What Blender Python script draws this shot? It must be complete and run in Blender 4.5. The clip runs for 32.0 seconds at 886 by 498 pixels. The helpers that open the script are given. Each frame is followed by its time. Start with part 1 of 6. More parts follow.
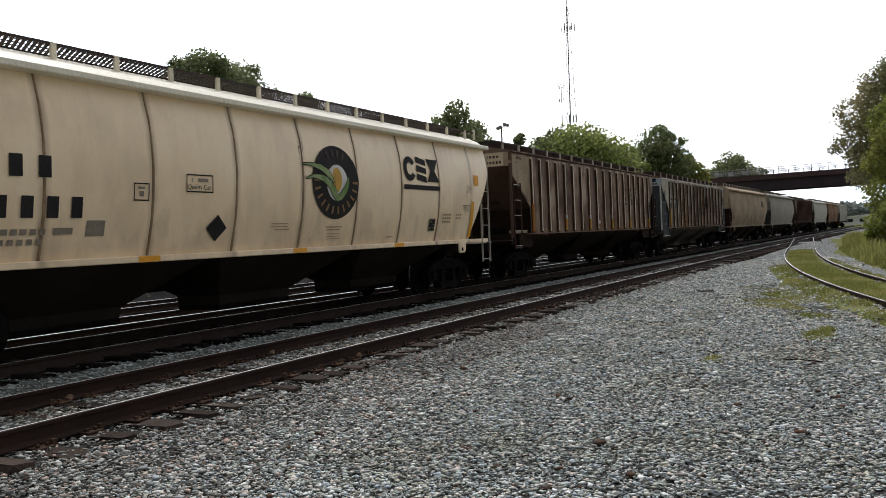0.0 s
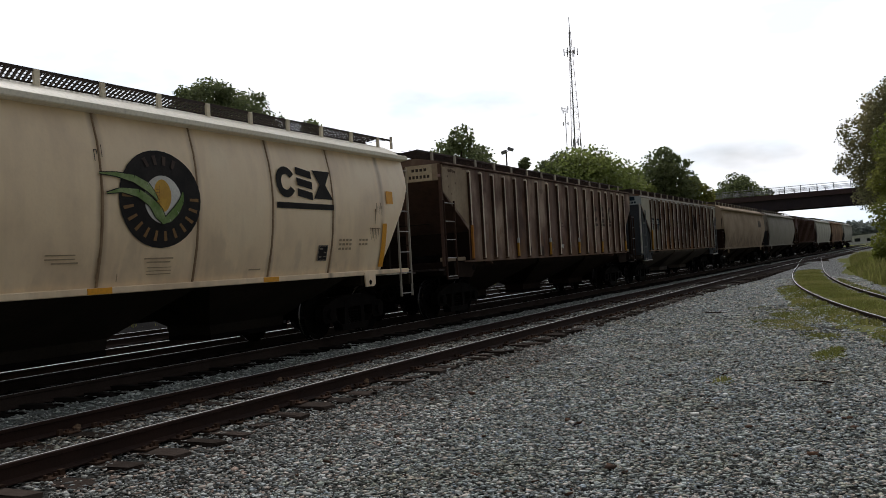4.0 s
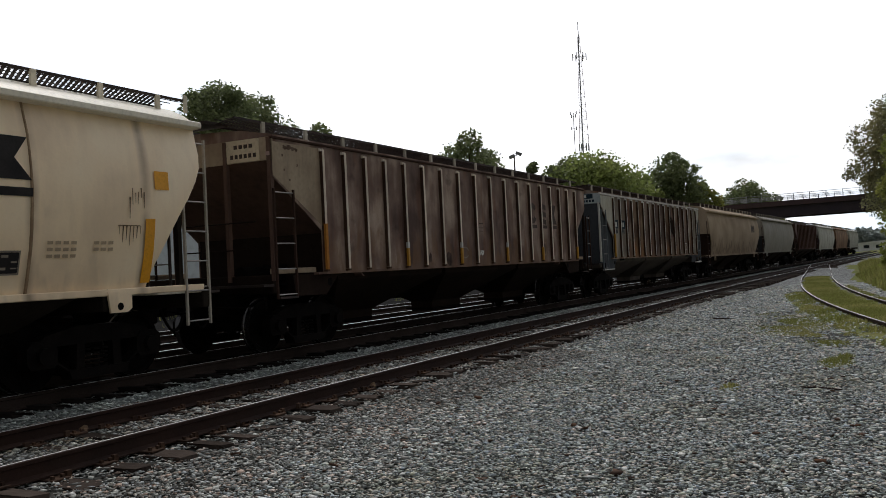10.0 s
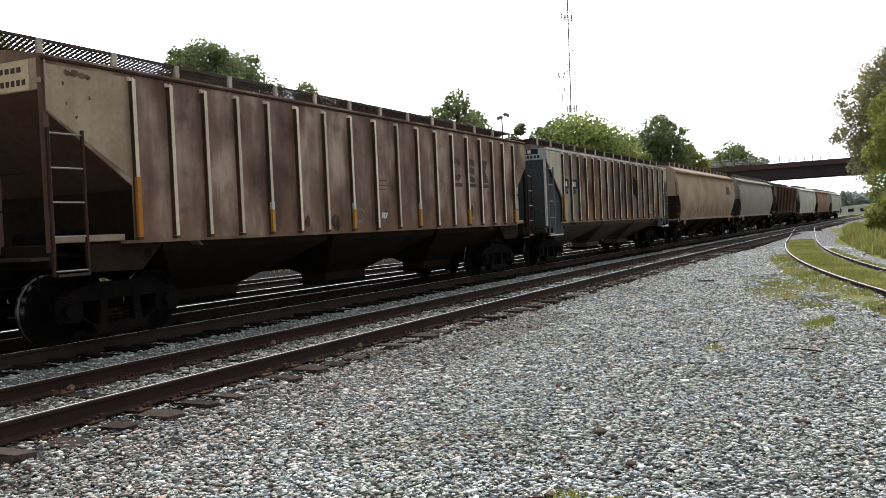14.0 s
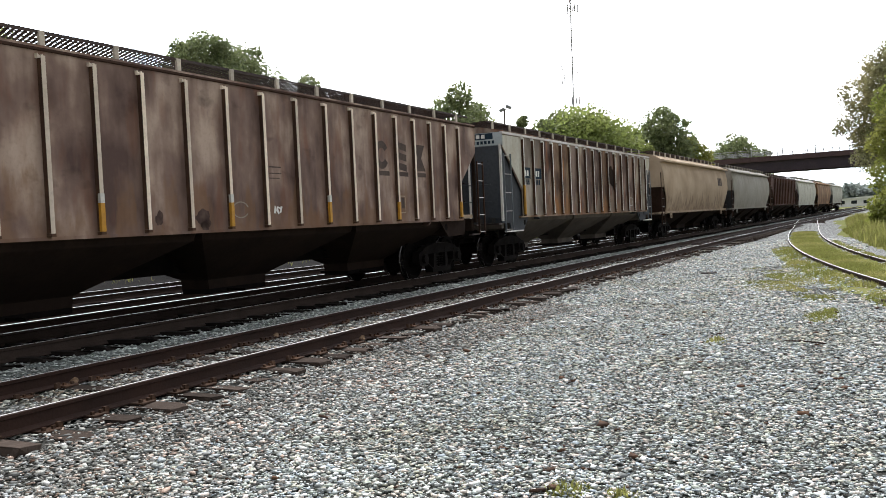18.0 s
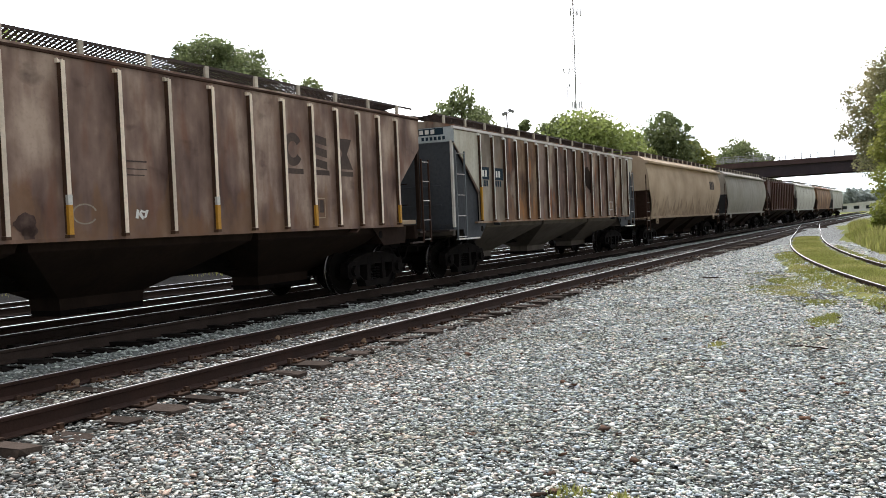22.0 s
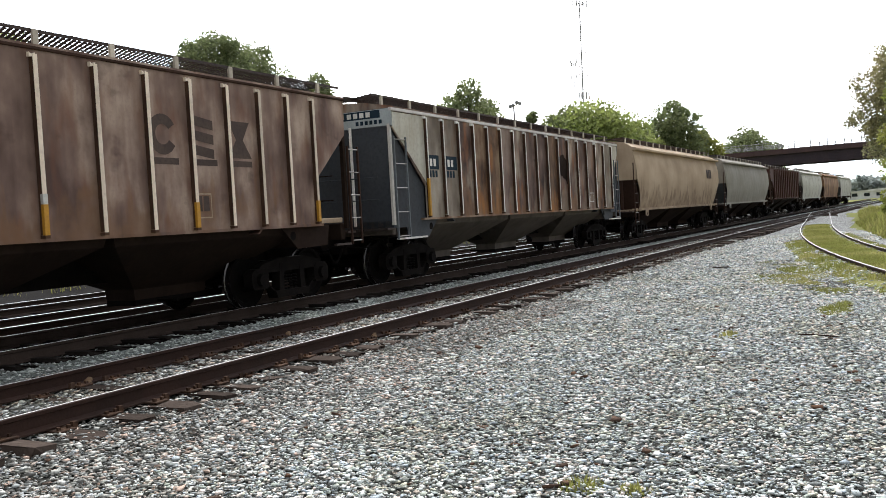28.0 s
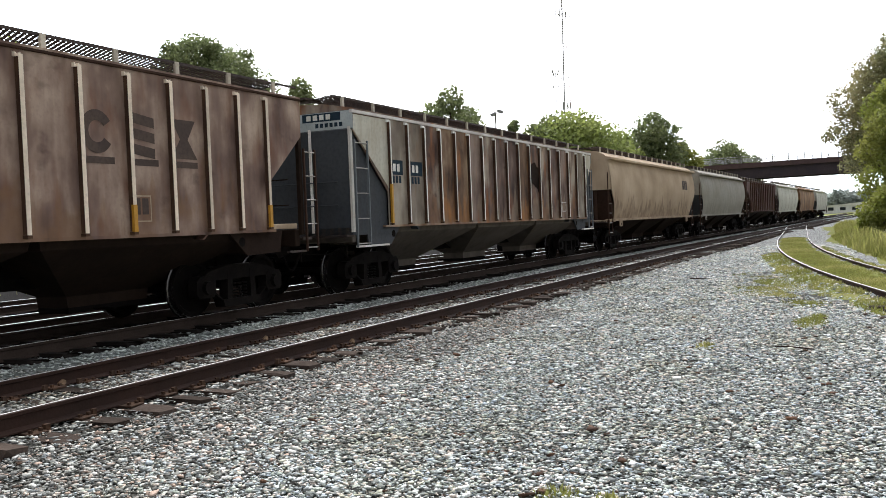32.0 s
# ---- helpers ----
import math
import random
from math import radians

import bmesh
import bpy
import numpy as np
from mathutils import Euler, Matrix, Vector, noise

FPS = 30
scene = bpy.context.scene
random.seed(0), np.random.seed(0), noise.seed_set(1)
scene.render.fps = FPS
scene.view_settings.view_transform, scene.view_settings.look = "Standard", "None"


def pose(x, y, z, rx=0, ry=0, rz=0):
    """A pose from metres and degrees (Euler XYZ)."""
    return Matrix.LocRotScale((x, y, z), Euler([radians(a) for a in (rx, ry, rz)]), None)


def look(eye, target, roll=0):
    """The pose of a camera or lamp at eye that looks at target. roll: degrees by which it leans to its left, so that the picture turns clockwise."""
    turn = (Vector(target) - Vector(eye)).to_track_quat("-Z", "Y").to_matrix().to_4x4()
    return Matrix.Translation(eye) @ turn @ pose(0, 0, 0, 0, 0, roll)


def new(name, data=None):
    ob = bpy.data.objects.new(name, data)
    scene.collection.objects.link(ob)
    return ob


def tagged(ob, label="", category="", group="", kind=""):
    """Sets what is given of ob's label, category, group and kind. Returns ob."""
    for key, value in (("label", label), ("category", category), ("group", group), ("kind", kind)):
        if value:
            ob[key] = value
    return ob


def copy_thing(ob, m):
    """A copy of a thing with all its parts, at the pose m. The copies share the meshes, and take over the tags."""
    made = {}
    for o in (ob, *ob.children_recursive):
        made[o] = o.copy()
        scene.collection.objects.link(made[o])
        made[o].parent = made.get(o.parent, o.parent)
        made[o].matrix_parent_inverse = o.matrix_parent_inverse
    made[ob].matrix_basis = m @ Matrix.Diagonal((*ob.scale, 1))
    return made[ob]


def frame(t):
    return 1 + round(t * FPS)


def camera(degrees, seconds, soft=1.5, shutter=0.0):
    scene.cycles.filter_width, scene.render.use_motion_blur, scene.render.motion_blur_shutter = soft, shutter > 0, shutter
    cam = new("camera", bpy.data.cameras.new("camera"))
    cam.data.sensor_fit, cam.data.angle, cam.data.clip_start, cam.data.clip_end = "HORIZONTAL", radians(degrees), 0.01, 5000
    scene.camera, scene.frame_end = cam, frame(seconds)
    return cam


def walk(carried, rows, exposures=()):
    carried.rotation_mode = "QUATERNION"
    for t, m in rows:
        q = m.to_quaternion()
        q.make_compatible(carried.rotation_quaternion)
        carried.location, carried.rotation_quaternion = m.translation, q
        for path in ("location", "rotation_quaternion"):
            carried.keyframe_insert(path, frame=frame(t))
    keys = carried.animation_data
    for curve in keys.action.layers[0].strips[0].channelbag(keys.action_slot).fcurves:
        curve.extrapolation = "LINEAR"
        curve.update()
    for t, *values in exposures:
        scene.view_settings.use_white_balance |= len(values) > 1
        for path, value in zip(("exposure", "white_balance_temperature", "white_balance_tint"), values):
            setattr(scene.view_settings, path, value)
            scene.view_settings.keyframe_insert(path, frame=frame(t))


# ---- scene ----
# The camera: one stand at the trackside, turning only. y runs along the nearest track, x to the right of it, z = 0 on its rail tops.
EYE = 1.417
cam = camera(53.0, 32.0, soft=0.9)
PATH = [
    (0, pose(0, 0, EYE, 89.22, 2.44, 25.50)),
    (0.5, pose(0, 0, EYE, 90.09, 2.45, 24.94)),
    (1, pose(0, 0, EYE, 90.82, 2.65, 24.30)),
    (1.5, pose(0, 0, EYE, 90.65, 2.60, 24.17)),
    (2, pose(0, 0, EYE, 90.49, 2.48, 25.12)),
    (2.5, pose(0, 0, EYE, 90.92, 2.56, 26.04)),
    (3, pose(0, 0, EYE, 90.52, 2.35, 26.29)),
    (3.5, pose(0, 0, EYE, 90.65, 3.01, 25.81)),
    (5.5, pose(0, 0, EYE, 91.43, 3.40, 26.21)),
    (6, pose(0, 0, EYE, 91.10, 3.22, 26.09)),
    (6.5, pose(0, 0, EYE, 91.11, 3.14, 25.95)),
    (7, pose(0, 0, EYE, 90.79, 3.11, 26.11)),
    (7.5, pose(0, 0, EYE, 90.94, 2.92, 26.33)),
    (8, pose(0, 0, EYE, 90.86, 2.87, 26.21)),
    (8.5, pose(0, 0, EYE, 90.85, 2.87, 26.43)),
    (9, pose(0, 0, EYE, 90.82, 2.66, 26.97)),
    (9.5, pose(0, 0, EYE, 90.87, 2.86, 26.63)),
    (10, pose(0, 0, EYE, 91.12, 2.80, 26.38)),
    (10.5, pose(0, 0, EYE, 91.04, 2.94, 26.38)),
    (11, pose(0, 0, EYE, 91.02, 3.14, 26.35)),
    (11.5, pose(0, 0, EYE, 91.01, 3.31, 26.36)),
    (12, pose(0, 0, EYE, 90.04, 2.88, 25.59)),
    (12.5, pose(0, 0, EYE, 89.63, 2.57, 25.55)),
    (13, pose(0, 0, EYE, 89.24, 2.31, 25.99)),
    (13.5, pose(0, 0, EYE, 88.49, 2.23, 25.78)),
    (14, pose(0, 0, EYE, 88.59, 2.52, 25.53)),
    (14.5, pose(0, 0, EYE, 88.47, 2.36, 25.66)),
    (15, pose(0, 0, EYE, 88.10, 2.54, 25.41)),
    (15.5, pose(0, 0, EYE, 87.92, 2.59, 25.28)),
    (17.5, pose(0, 0, EYE, 87.88, 2.45, 25.33)),
    (18, pose(0, 0, EYE, 88.12, 2.61, 25.69)),
    (18.5, pose(0, 0, EYE, 88.15, 2.35, 26.19)),
    (19, pose(0, 0, EYE, 88.31, 2.01, 25.91)),
    (19.5, pose(0, 0, EYE, 88.44, 2.03, 26.25)),
    (20, pose(0, 0, EYE, 88.24, 2.02, 26.41)),
    (20.5, pose(0, 0, EYE, 88.38, 2.09, 26.28)),
    (21, pose(0, 0, EYE, 88.46, 2.20, 26.24)),
    (21.5, pose(0, 0, EYE, 88.40, 2.24, 25.94)),
    (22, pose(0, 0, EYE, 88.34, 2.36, 25.82)),
    (22.5, pose(0, 0, EYE, 88.15, 2.67, 25.82)),
    (23, pose(0, 0, EYE, 88.23, 2.79, 25.75)),
    (23.5, pose(0, 0, EYE, 88.29, 2.82, 25.70)),
    (24, pose(0, 0, EYE, 88.13, 3.07, 25.75)),
    (24.5, pose(0, 0, EYE, 87.89, 3.26, 25.88)),
    (25, pose(0, 0, EYE, 87.73, 3.41, 25.80)),
    (25.5, pose(0, 0, EYE, 87.88, 3.23, 26.00)),
    (27.5, pose(0, 0, EYE, 87.97, 3.22, 26.31)),
    (28, pose(0, 0, EYE, 87.95, 3.21, 26.37)),
    (28.5, pose(0, 0, EYE, 87.64, 2.92, 26.39)),
    (29, pose(0, 0, EYE, 87.73, 2.58, 26.12)),
    (29.5, pose(0, 0, EYE, 88.44, 2.02, 25.51)),
    (30, pose(0, 0, EYE, 88.49, 2.20, 25.40)),
    (30.5, pose(0, 0, EYE, 88.52, 2.18, 25.25)),
    (31, pose(0, 0, EYE, 88.36, 2.17, 25.19)),
    (31.5, pose(0, 0, EYE, 88.40, 2.10, 25.01)),
    (32, pose(0, 0, EYE, 88.34, 2.24, 25.09)),
]
walk(cam, PATH, exposures=[(0,-0.6),(1,-0.82),(2,-1.4),(3.5,-1.32),(5.5,-1.6),(7.2,-1.48),(9,-1.2),(11.3,-1.15),(12.4,-0.75),(13,-0.35),(14,0.12),(15,0.25),(18,0.4),(32,0.4)])

# ---- light ----
SUN_AZ, SUN_EL = radians(-28), radians(54)
SKY_FRONT, SKY_BACK = 3.5, 0.56
world = bpy.data.worlds.new("sky")
scene.world = world
world.use_nodes = True


def sky_light():
    n, l = world.node_tree.nodes, world.node_tree.links
    n.clear()
    out, back = n.new("ShaderNodeOutputWorld"), n.new("ShaderNodeBackground")
    sky = n.new("ShaderNodeTexSky")
    sky.sky_type, sky.sun_disc = "NISHITA", False
    sky.sun_elevation, sky.sun_rotation = SUN_EL, SUN_AZ
    sky.dust_density = 4.0
    dim = n.new("ShaderNodeMix")
    dim.data_type, dim.blend_type = "RGBA", "MULTIPLY"
    dim.inputs["Factor"].default_value = 1.0
    dim.inputs["B"].default_value = (0.15, 0.15, 0.15, 1)
    coord, place = n.new("ShaderNodeTexCoord"), n.new("ShaderNodeMapping")
    place.inputs["Scale"].default_value = (1.4, 1.4, 4.0)
    cloud = n.new("ShaderNodeTexNoise")
    cloud.inputs["Scale"].default_value, cloud.inputs["Detail"].default_value = 2.2, 7.0
    ramp = n.new("ShaderNodeMapRange")
    ramp.inputs["From Min"].default_value, ramp.inputs["From Max"].default_value = 0.20, 0.46
    mix = n.new("ShaderNodeMix")
    mix.data_type = "RGBA"
    # bright haze on the sun's side of the sky, duller cloud on the other
    glow = n.new("ShaderNodeVectorMath")
    glow.operation = "DOT_PRODUCT"
    glow.inputs[1].default_value = (math.sin(SUN_AZ) * 0.95, math.cos(SUN_AZ) * 0.95, 0.31)
    lobe = n.new("ShaderNodeMapRange")
    lobe.interpolation_type = "SMOOTHSTEP"
    lobe.inputs["From Min"].default_value, lobe.inputs["From Max"].default_value = 0.25, 0.95
    lobe.inputs["To Min"].default_value, lobe.inputs["To Max"].default_value = SKY_BACK, SKY_FRONT
    tint = n.new("ShaderNodeMix")
    tint.data_type, tint.blend_type = "RGBA", "MULTIPLY"
    tint.inputs["Factor"].default_value = 1.0
    veil, shade, blue = n.new("ShaderNodeTexNoise"), n.new("ShaderNodeMapRange"), n.new("ShaderNodeMix")
    veil.inputs["Scale"].default_value, veil.inputs["Detail"].default_value = 3.4, 6.0
    shade.inputs["From Min"].default_value, shade.inputs["From Max"].default_value = 0.50, 0.66
    blue.data_type = "RGBA"
    blue.inputs["A"].default_value, blue.inputs["B"].default_value = (0.98, 0.99, 1.05, 1), (0.72, 0.80, 0.90, 1)
    l.new(place.outputs["Vector"], veil.inputs["Vector"])
    l.new(veil.outputs["Fac"], shade.inputs["Value"])
    l.new(shade.outputs["Result"], blue.inputs["Factor"])
    l.new(blue.outputs["Result"], tint.inputs["A"])
    l.new(coord.outputs["Generated"], glow.inputs[0])
    l.new(glow.outputs["Value"], lobe.inputs["Value"])
    l.new(lobe.outputs["Result"], tint.inputs["B"])
    l.new(tint.outputs["Result"], mix.inputs["B"])
    l.new(coord.outputs["Generated"], place.inputs["Vector"])
    l.new(place.outputs["Vector"], cloud.inputs["Vector"])
    l.new(cloud.outputs["Fac"], ramp.inputs["Value"])
    l.new(sky.outputs["Color"], dim.inputs["A"])
    l.new(dim.outputs["Result"], mix.inputs["A"])
    l.new(ramp.outputs["Result"], mix.inputs["Factor"])
    l.new(mix.outputs["Result"], back.inputs["Color"])
    back.inputs["Strength"].default_value = 1.0
    l.new(back.outputs["Background"], out.inputs["Surface"])


sky_light()
sun = new("sun", bpy.data.lights.new("sun", "SUN"))
sun.data.energy, sun.data.angle, sun.data.color = 2.4, radians(6), (1.0, 0.972, 0.945)
sun.matrix_world = look((60 * math.cos(SUN_EL) * math.sin(SUN_AZ), 60 * math.cos(SUN_EL) * math.cos(SUN_AZ), 60 * math.sin(SUN_EL)), (0, 0, 0))

# ---- plan ----
NEAR, TRAIN, THIRD, FOURTH = -7.13, -10.37, -14.55, -18.45   # track centres at y = 0
GAUGE = 1.505
SPUR = (-2.3765, -1.9282, 0.8697, -0.2789)


def bend(y):
    """How far the tracks have swung to the right at y."""
    y = min(max(y, -30.0), 260.0)
    return 3.709e-4 * y * y - 0.944e-6 * y ** 3 if y > 0 else 0.0


def heading(y):
    return math.degrees(math.atan(bend(y + 0.5) - bend(y - 0.5)))


def spur(y):
    """Centre of the siding that leaves the nearest track."""
    t = (min(y, 72.0) - 40) / 20
    x = SPUR[0] + t * (SPUR[1] + t * (SPUR[2] + t * SPUR[3]))
    return x if y < 72 else max(x - (y - 72) * 0.05, NEAR + bend(y))


def spur_top(y):
    """Height of the siding's rail tops: a little below the main line, which it climbs to meet."""
    return -0.14 * min(1.0, max(0.0, (84 - y) / 24))


def ground_z(x, y):
    u = x - bend(y)

    def hill(c, w, rise, run):
        d = abs(u - c) - w
        return rise if d < 0 else rise * max(0.0, 1 - d / run)

    if 16 < y < 75 and abs(x - spur(y)) < 3:
        return -0.31 + (0.212 + spur_top(y)) * min(1.0, max(0.0, (1.9 - abs(x - spur(y))) / 0.8)) * min(1.0, (y - 16) / 4)
    z = -0.31 + hill(NEAR, 1.0, 0.092, 0.9) + hill(NEAR, 0.62, 0.02, 0.05) + hill(TRAIN, 1.4, 0.207, 0.7)
    if u < -21.2:
        z += min(1.0, (-21.2 - u) / 2.2) * 0.75
    return z


def mat(name, base, rough=0.8, metal=0.0, other=None, amount=0.5, scale=1.5, fine=30.0, bump=0.2, streak=0.0, bands=0.0, dirt=(0.05, 0.035, 0.025), island=0.0, vary=0.0, vary_to=None, low=0.42, high=0.62):
    """Paint, wood, stone or metal: base mixed with other in patches, fine grain, vertical streaks of dirt, relief."""
    m = bpy.data.materials.new(name)
    m.use_nodes = True
    n, l = m.node_tree.nodes, m.node_tree.links
    b = n["Principled BSDF"]
    b.inputs["Roughness"].default_value, b.inputs["Metallic"].default_value = rough, metal
    b.inputs["Specular IOR Level"].default_value = 0.04 if rough >= 0.85 else 0.12 if rough >= 0.7 else 0.3
    coord = n.new("ShaderNodeTexCoord")

    def noise_at(s, detail=6.0, squash=None):
        t = n.new("ShaderNodeTexNoise")
        t.inputs["Scale"].default_value, t.inputs["Detail"].default_value = s, detail
        if squash:
            p = n.new("ShaderNodeMapping")
            p.inputs["Scale"].default_value = squash
            l.new(coord.outputs["Object"], p.inputs["Vector"])
            l.new(p.outputs["Vector"], t.inputs["Vector"])
        else:
            l.new(coord.outputs["Object"], t.inputs["Vector"])
        return t.outputs["Fac"]

    def spread(value, lo, hi, top=1.0):
        r = n.new("ShaderNodeMapRange")
        r.inputs["From Min"].default_value, r.inputs["From Max"].default_value, r.inputs["To Max"].default_value = lo, hi, top
        l.new(value, r.inputs["Value"])
        return r.outputs["Result"]

    def mixed(a, c, factor, kind="MIX"):
        x = n.new("ShaderNodeMix")
        x.data_type, x.blend_type = "RGBA", kind
        for socket, value in (("A", a), ("B", c)):
            if isinstance(value, tuple):
                x.inputs[socket].default_value = (*value, 1)
            else:
                l.new(value, x.inputs[socket])
        if isinstance(factor, float):
            x.inputs["Factor"].default_value = factor
        else:
            l.new(factor, x.inputs["Factor"])
        return x.outputs["Result"]

    other = other or tuple(c * 0.6 for c in base)
    colour = mixed(base, other, spread(noise_at(scale), low, high, amount))
    grain = noise_at(fine, 4.0)
    colour = mixed(colour, tuple(c * 0.55 for c in base), spread(grain, 0.45, 0.8, 0.5))
    if bands:
        colour = mixed(colour, tuple(c * 1.75 for c in base), spread(noise_at(1.0, 4.0, (1.5, 1.5, 0.22)), 0.48, 0.72, bands))
        colour = mixed(colour, tuple(c * 0.5 for c in base), spread(noise_at(1.0, 4.0, (0.9, 0.9, 0.6)), 0.52, 0.72, bands))
    if streak:
        colour = mixed(colour, dirt, spread(noise_at(1.0, 5.0, (5.0, 5.0, 0.35)), 0.46, 0.75, streak))
    if vary_to:
        info = n.new("ShaderNodeObjectInfo")
        colour = mixed(colour, vary_to, spread(info.outputs["Random"], 0.35, 1.0, 0.65))
    if island or vary:
        g = n.new("ShaderNodeNewGeometry" if island else "ShaderNodeObjectInfo")
        h = n.new("ShaderNodeHueSaturation")
        v = island or vary
        r = n.new("ShaderNodeMapRange")
        r.inputs["To Min"].default_value, r.inputs["To Max"].default_value = 1 - v, 1 + v
        l.new(g.outputs["Random Per Island" if island else "Random"], r.inputs["Value"])
        l.new(r.outputs["Result"], h.inputs["Value"])
        l.new(colour, h.inputs["Color"])
        colour = h.outputs["Color"]
    l.new(colour, b.inputs["Base Color"])
    if bump:
        k = n.new("ShaderNodeBump")
        k.inputs["Strength"].default_value, k.inputs["Distance"].default_value = bump, 0.02
        l.new(grain, k.inputs["Height"])
        l.new(k.outputs["Normal"], b.inputs["Normal"])
    return m


def weathered_mat(name, dark, mid, light, rust, rust_amount=0.5, shift=0.16, wide=1.5, blot=0.75, gritty=0.5, seams=None, skirt=None, gloss=(0.75, 0.12)):
    """Old wagon paint: soft upright clouds from dark to light, fine runs of dirt, rusty patches; each sheet with its own tone.
    seams: first place and spacing of welds that weep a brown stain; skirt: height and colour of an uneven stain along the foot of the sheets."""
    m = bpy.data.materials.new(name)
    m.use_nodes = True
    n, l = m.node_tree.nodes, m.node_tree.links
    b, coord, info = n["Principled BSDF"], n.new("ShaderNodeTexCoord"), n.new("ShaderNodeObjectInfo")
    b.inputs["Roughness"].default_value, b.inputs["Specular IOR Level"].default_value = gloss

    def noise_at(squash, detail=4.0):
        p, t = n.new("ShaderNodeMapping"), n.new("ShaderNodeTexNoise")
        p.inputs["Scale"].default_value = squash
        t.inputs["Scale"].default_value, t.inputs["Detail"].default_value = 1.0, detail
        l.new(coord.outputs["Object"], p.inputs["Vector"])
        l.new(p.outputs["Vector"], t.inputs["Vector"])
        return t.outputs["Fac"]

    def span(value, lo, hi, a=0.0, c=1.0):
        r = n.new("ShaderNodeMapRange")
        for key, x in (("From Min", lo), ("From Max", hi), ("To Min", a), ("To Max", c)):
            r.inputs[key].default_value = x
        l.new(value, r.inputs["Value"])
        return r.outputs["Result"]

    def plus(a, c):
        x = n.new("ShaderNodeMath")
        l.new(a, x.inputs[0])
        l.new(c, x.inputs[1])
        return x.outputs["Value"]

    def mixed(a, c, factor, kind="MIX"):
        x = n.new("ShaderNodeMix")
        x.data_type, x.blend_type = "RGBA", kind
        for socket, value in (("A", a), ("B", c), ("Factor", factor)):
            if isinstance(value, tuple):
                x.inputs[socket].default_value = (*value, 1)
            else:
                l.new(value, x.inputs[socket])
        return x.outputs["Result"]

    tone = plus(span(noise_at((2.0, 2.0 * wide, 0.8)), 0.30, 0.70), span(info.outputs["Random"], 0, 1, -shift, shift))
    tone = plus(tone, span(noise_at((0.9, 0.9, 0.9)), 0.3, 0.7, -0.3, 0.3))
    tone = plus(tone, span(noise_at((9.0, 9.0, 0.5)), 0.35, 0.65, -0.06, 0.06))
    ramp = n.new("ShaderNodeValToRGB")
    e = ramp.color_ramp.elements
    e[0].position, e[0].color = 0.0, (*dark, 1)
    e[1].position, e[1].color = 1.0, (*light, 1)
    e.new(0.5).color = (*mid, 1)
    l.new(tone, ramp.inputs["Fac"])
    colour = mixed(ramp.outputs["Color"], rust, span(noise_at((3.2, 3.2, 0.9), 6.0), 0.53, 0.70, 0.0, rust_amount))
    colour = mixed(colour, tuple(c * 0.5 for c in dark), span(noise_at((1.6, 1.6, 2.4), 7.0), 0.62, 0.74, 0.0, blot))
    split = n.new("ShaderNodeSeparateXYZ")
    l.new(coord.outputs["Object"], split.inputs["Vector"])

    def calc(kind, a, c):
        x = n.new("ShaderNodeMath")
        x.operation = kind
        for i, value in enumerate((a, c)):
            if isinstance(value, float):
                x.inputs[i].default_value = value
            else:
                l.new(value, x.inputs[i])
        return x.outputs["Value"]

    if seams:
        turn = calc("PINGPONG", calc("ADD", split.outputs["Y"], 50 * seams[1] - seams[0]), seams[1] / 2)
        weep = calc("MULTIPLY", span(turn, 0.015, 0.11, 1.0, 0.0), span(noise_at((3.0, 1.0, 1.6), 5.0), 0.32, 0.62, 0.15, 0.85))
        colour = mixed(colour, (0.30, 0.205, 0.125), weep)
    if skirt:
        edge = calc("ADD", split.outputs["Z"], span(noise_at((3.0, 3.0, 0.7), 6.0), 0.3, 0.7, -0.75, 0.75))
        colour = mixed(colour, skirt[1], calc("MULTIPLY", span(edge, skirt[0] - 0.15, skirt[0] + 0.15, skirt[2], 0.0), span(noise_at((2.2, 2.2, 2.2), 5.0), 0.36, 0.58)))
    grain = noise_at((22, 22, 22))
    colour = mixed(colour, tuple(c * 0.6 for c in mid), span(grain, 0.5, 0.8, 0.0, gritty))
    l.new(colour, b.inputs["Base Color"])
    k = n.new("ShaderNodeBump")
    k.inputs["Strength"].default_value, k.inputs["Distance"].default_value = 0.08, 0.02
    l.new(grain, k.inputs["Height"])
    l.new(k.outputs["Normal"], b.inputs["Normal"])
    return m


def leaf_mat(name, base, yellow):
    m = mat(name, base, 0.6, other=yellow, amount=0.7, scale=0.35, fine=3.0, bump=0.0, island=0.3)
    n, l = m.node_tree.nodes, m.node_tree.links
    b, out = n["Principled BSDF"], n["Material Output"]
    thin, add = n.new("ShaderNodeBsdfTranslucent"), n.new("ShaderNodeMixShader")
    add.inputs["Fac"].default_value = 0.5
    l.new(b.inputs["Base Color"].links[0].from_socket, thin.inputs["Color"])
    l.new(b.outputs["BSDF"], add.inputs[1])
    l.new(thin.outputs["BSDF"], add.inputs[2])
    l.new(add.outputs["Shader"], out.inputs["Surface"])
    return m


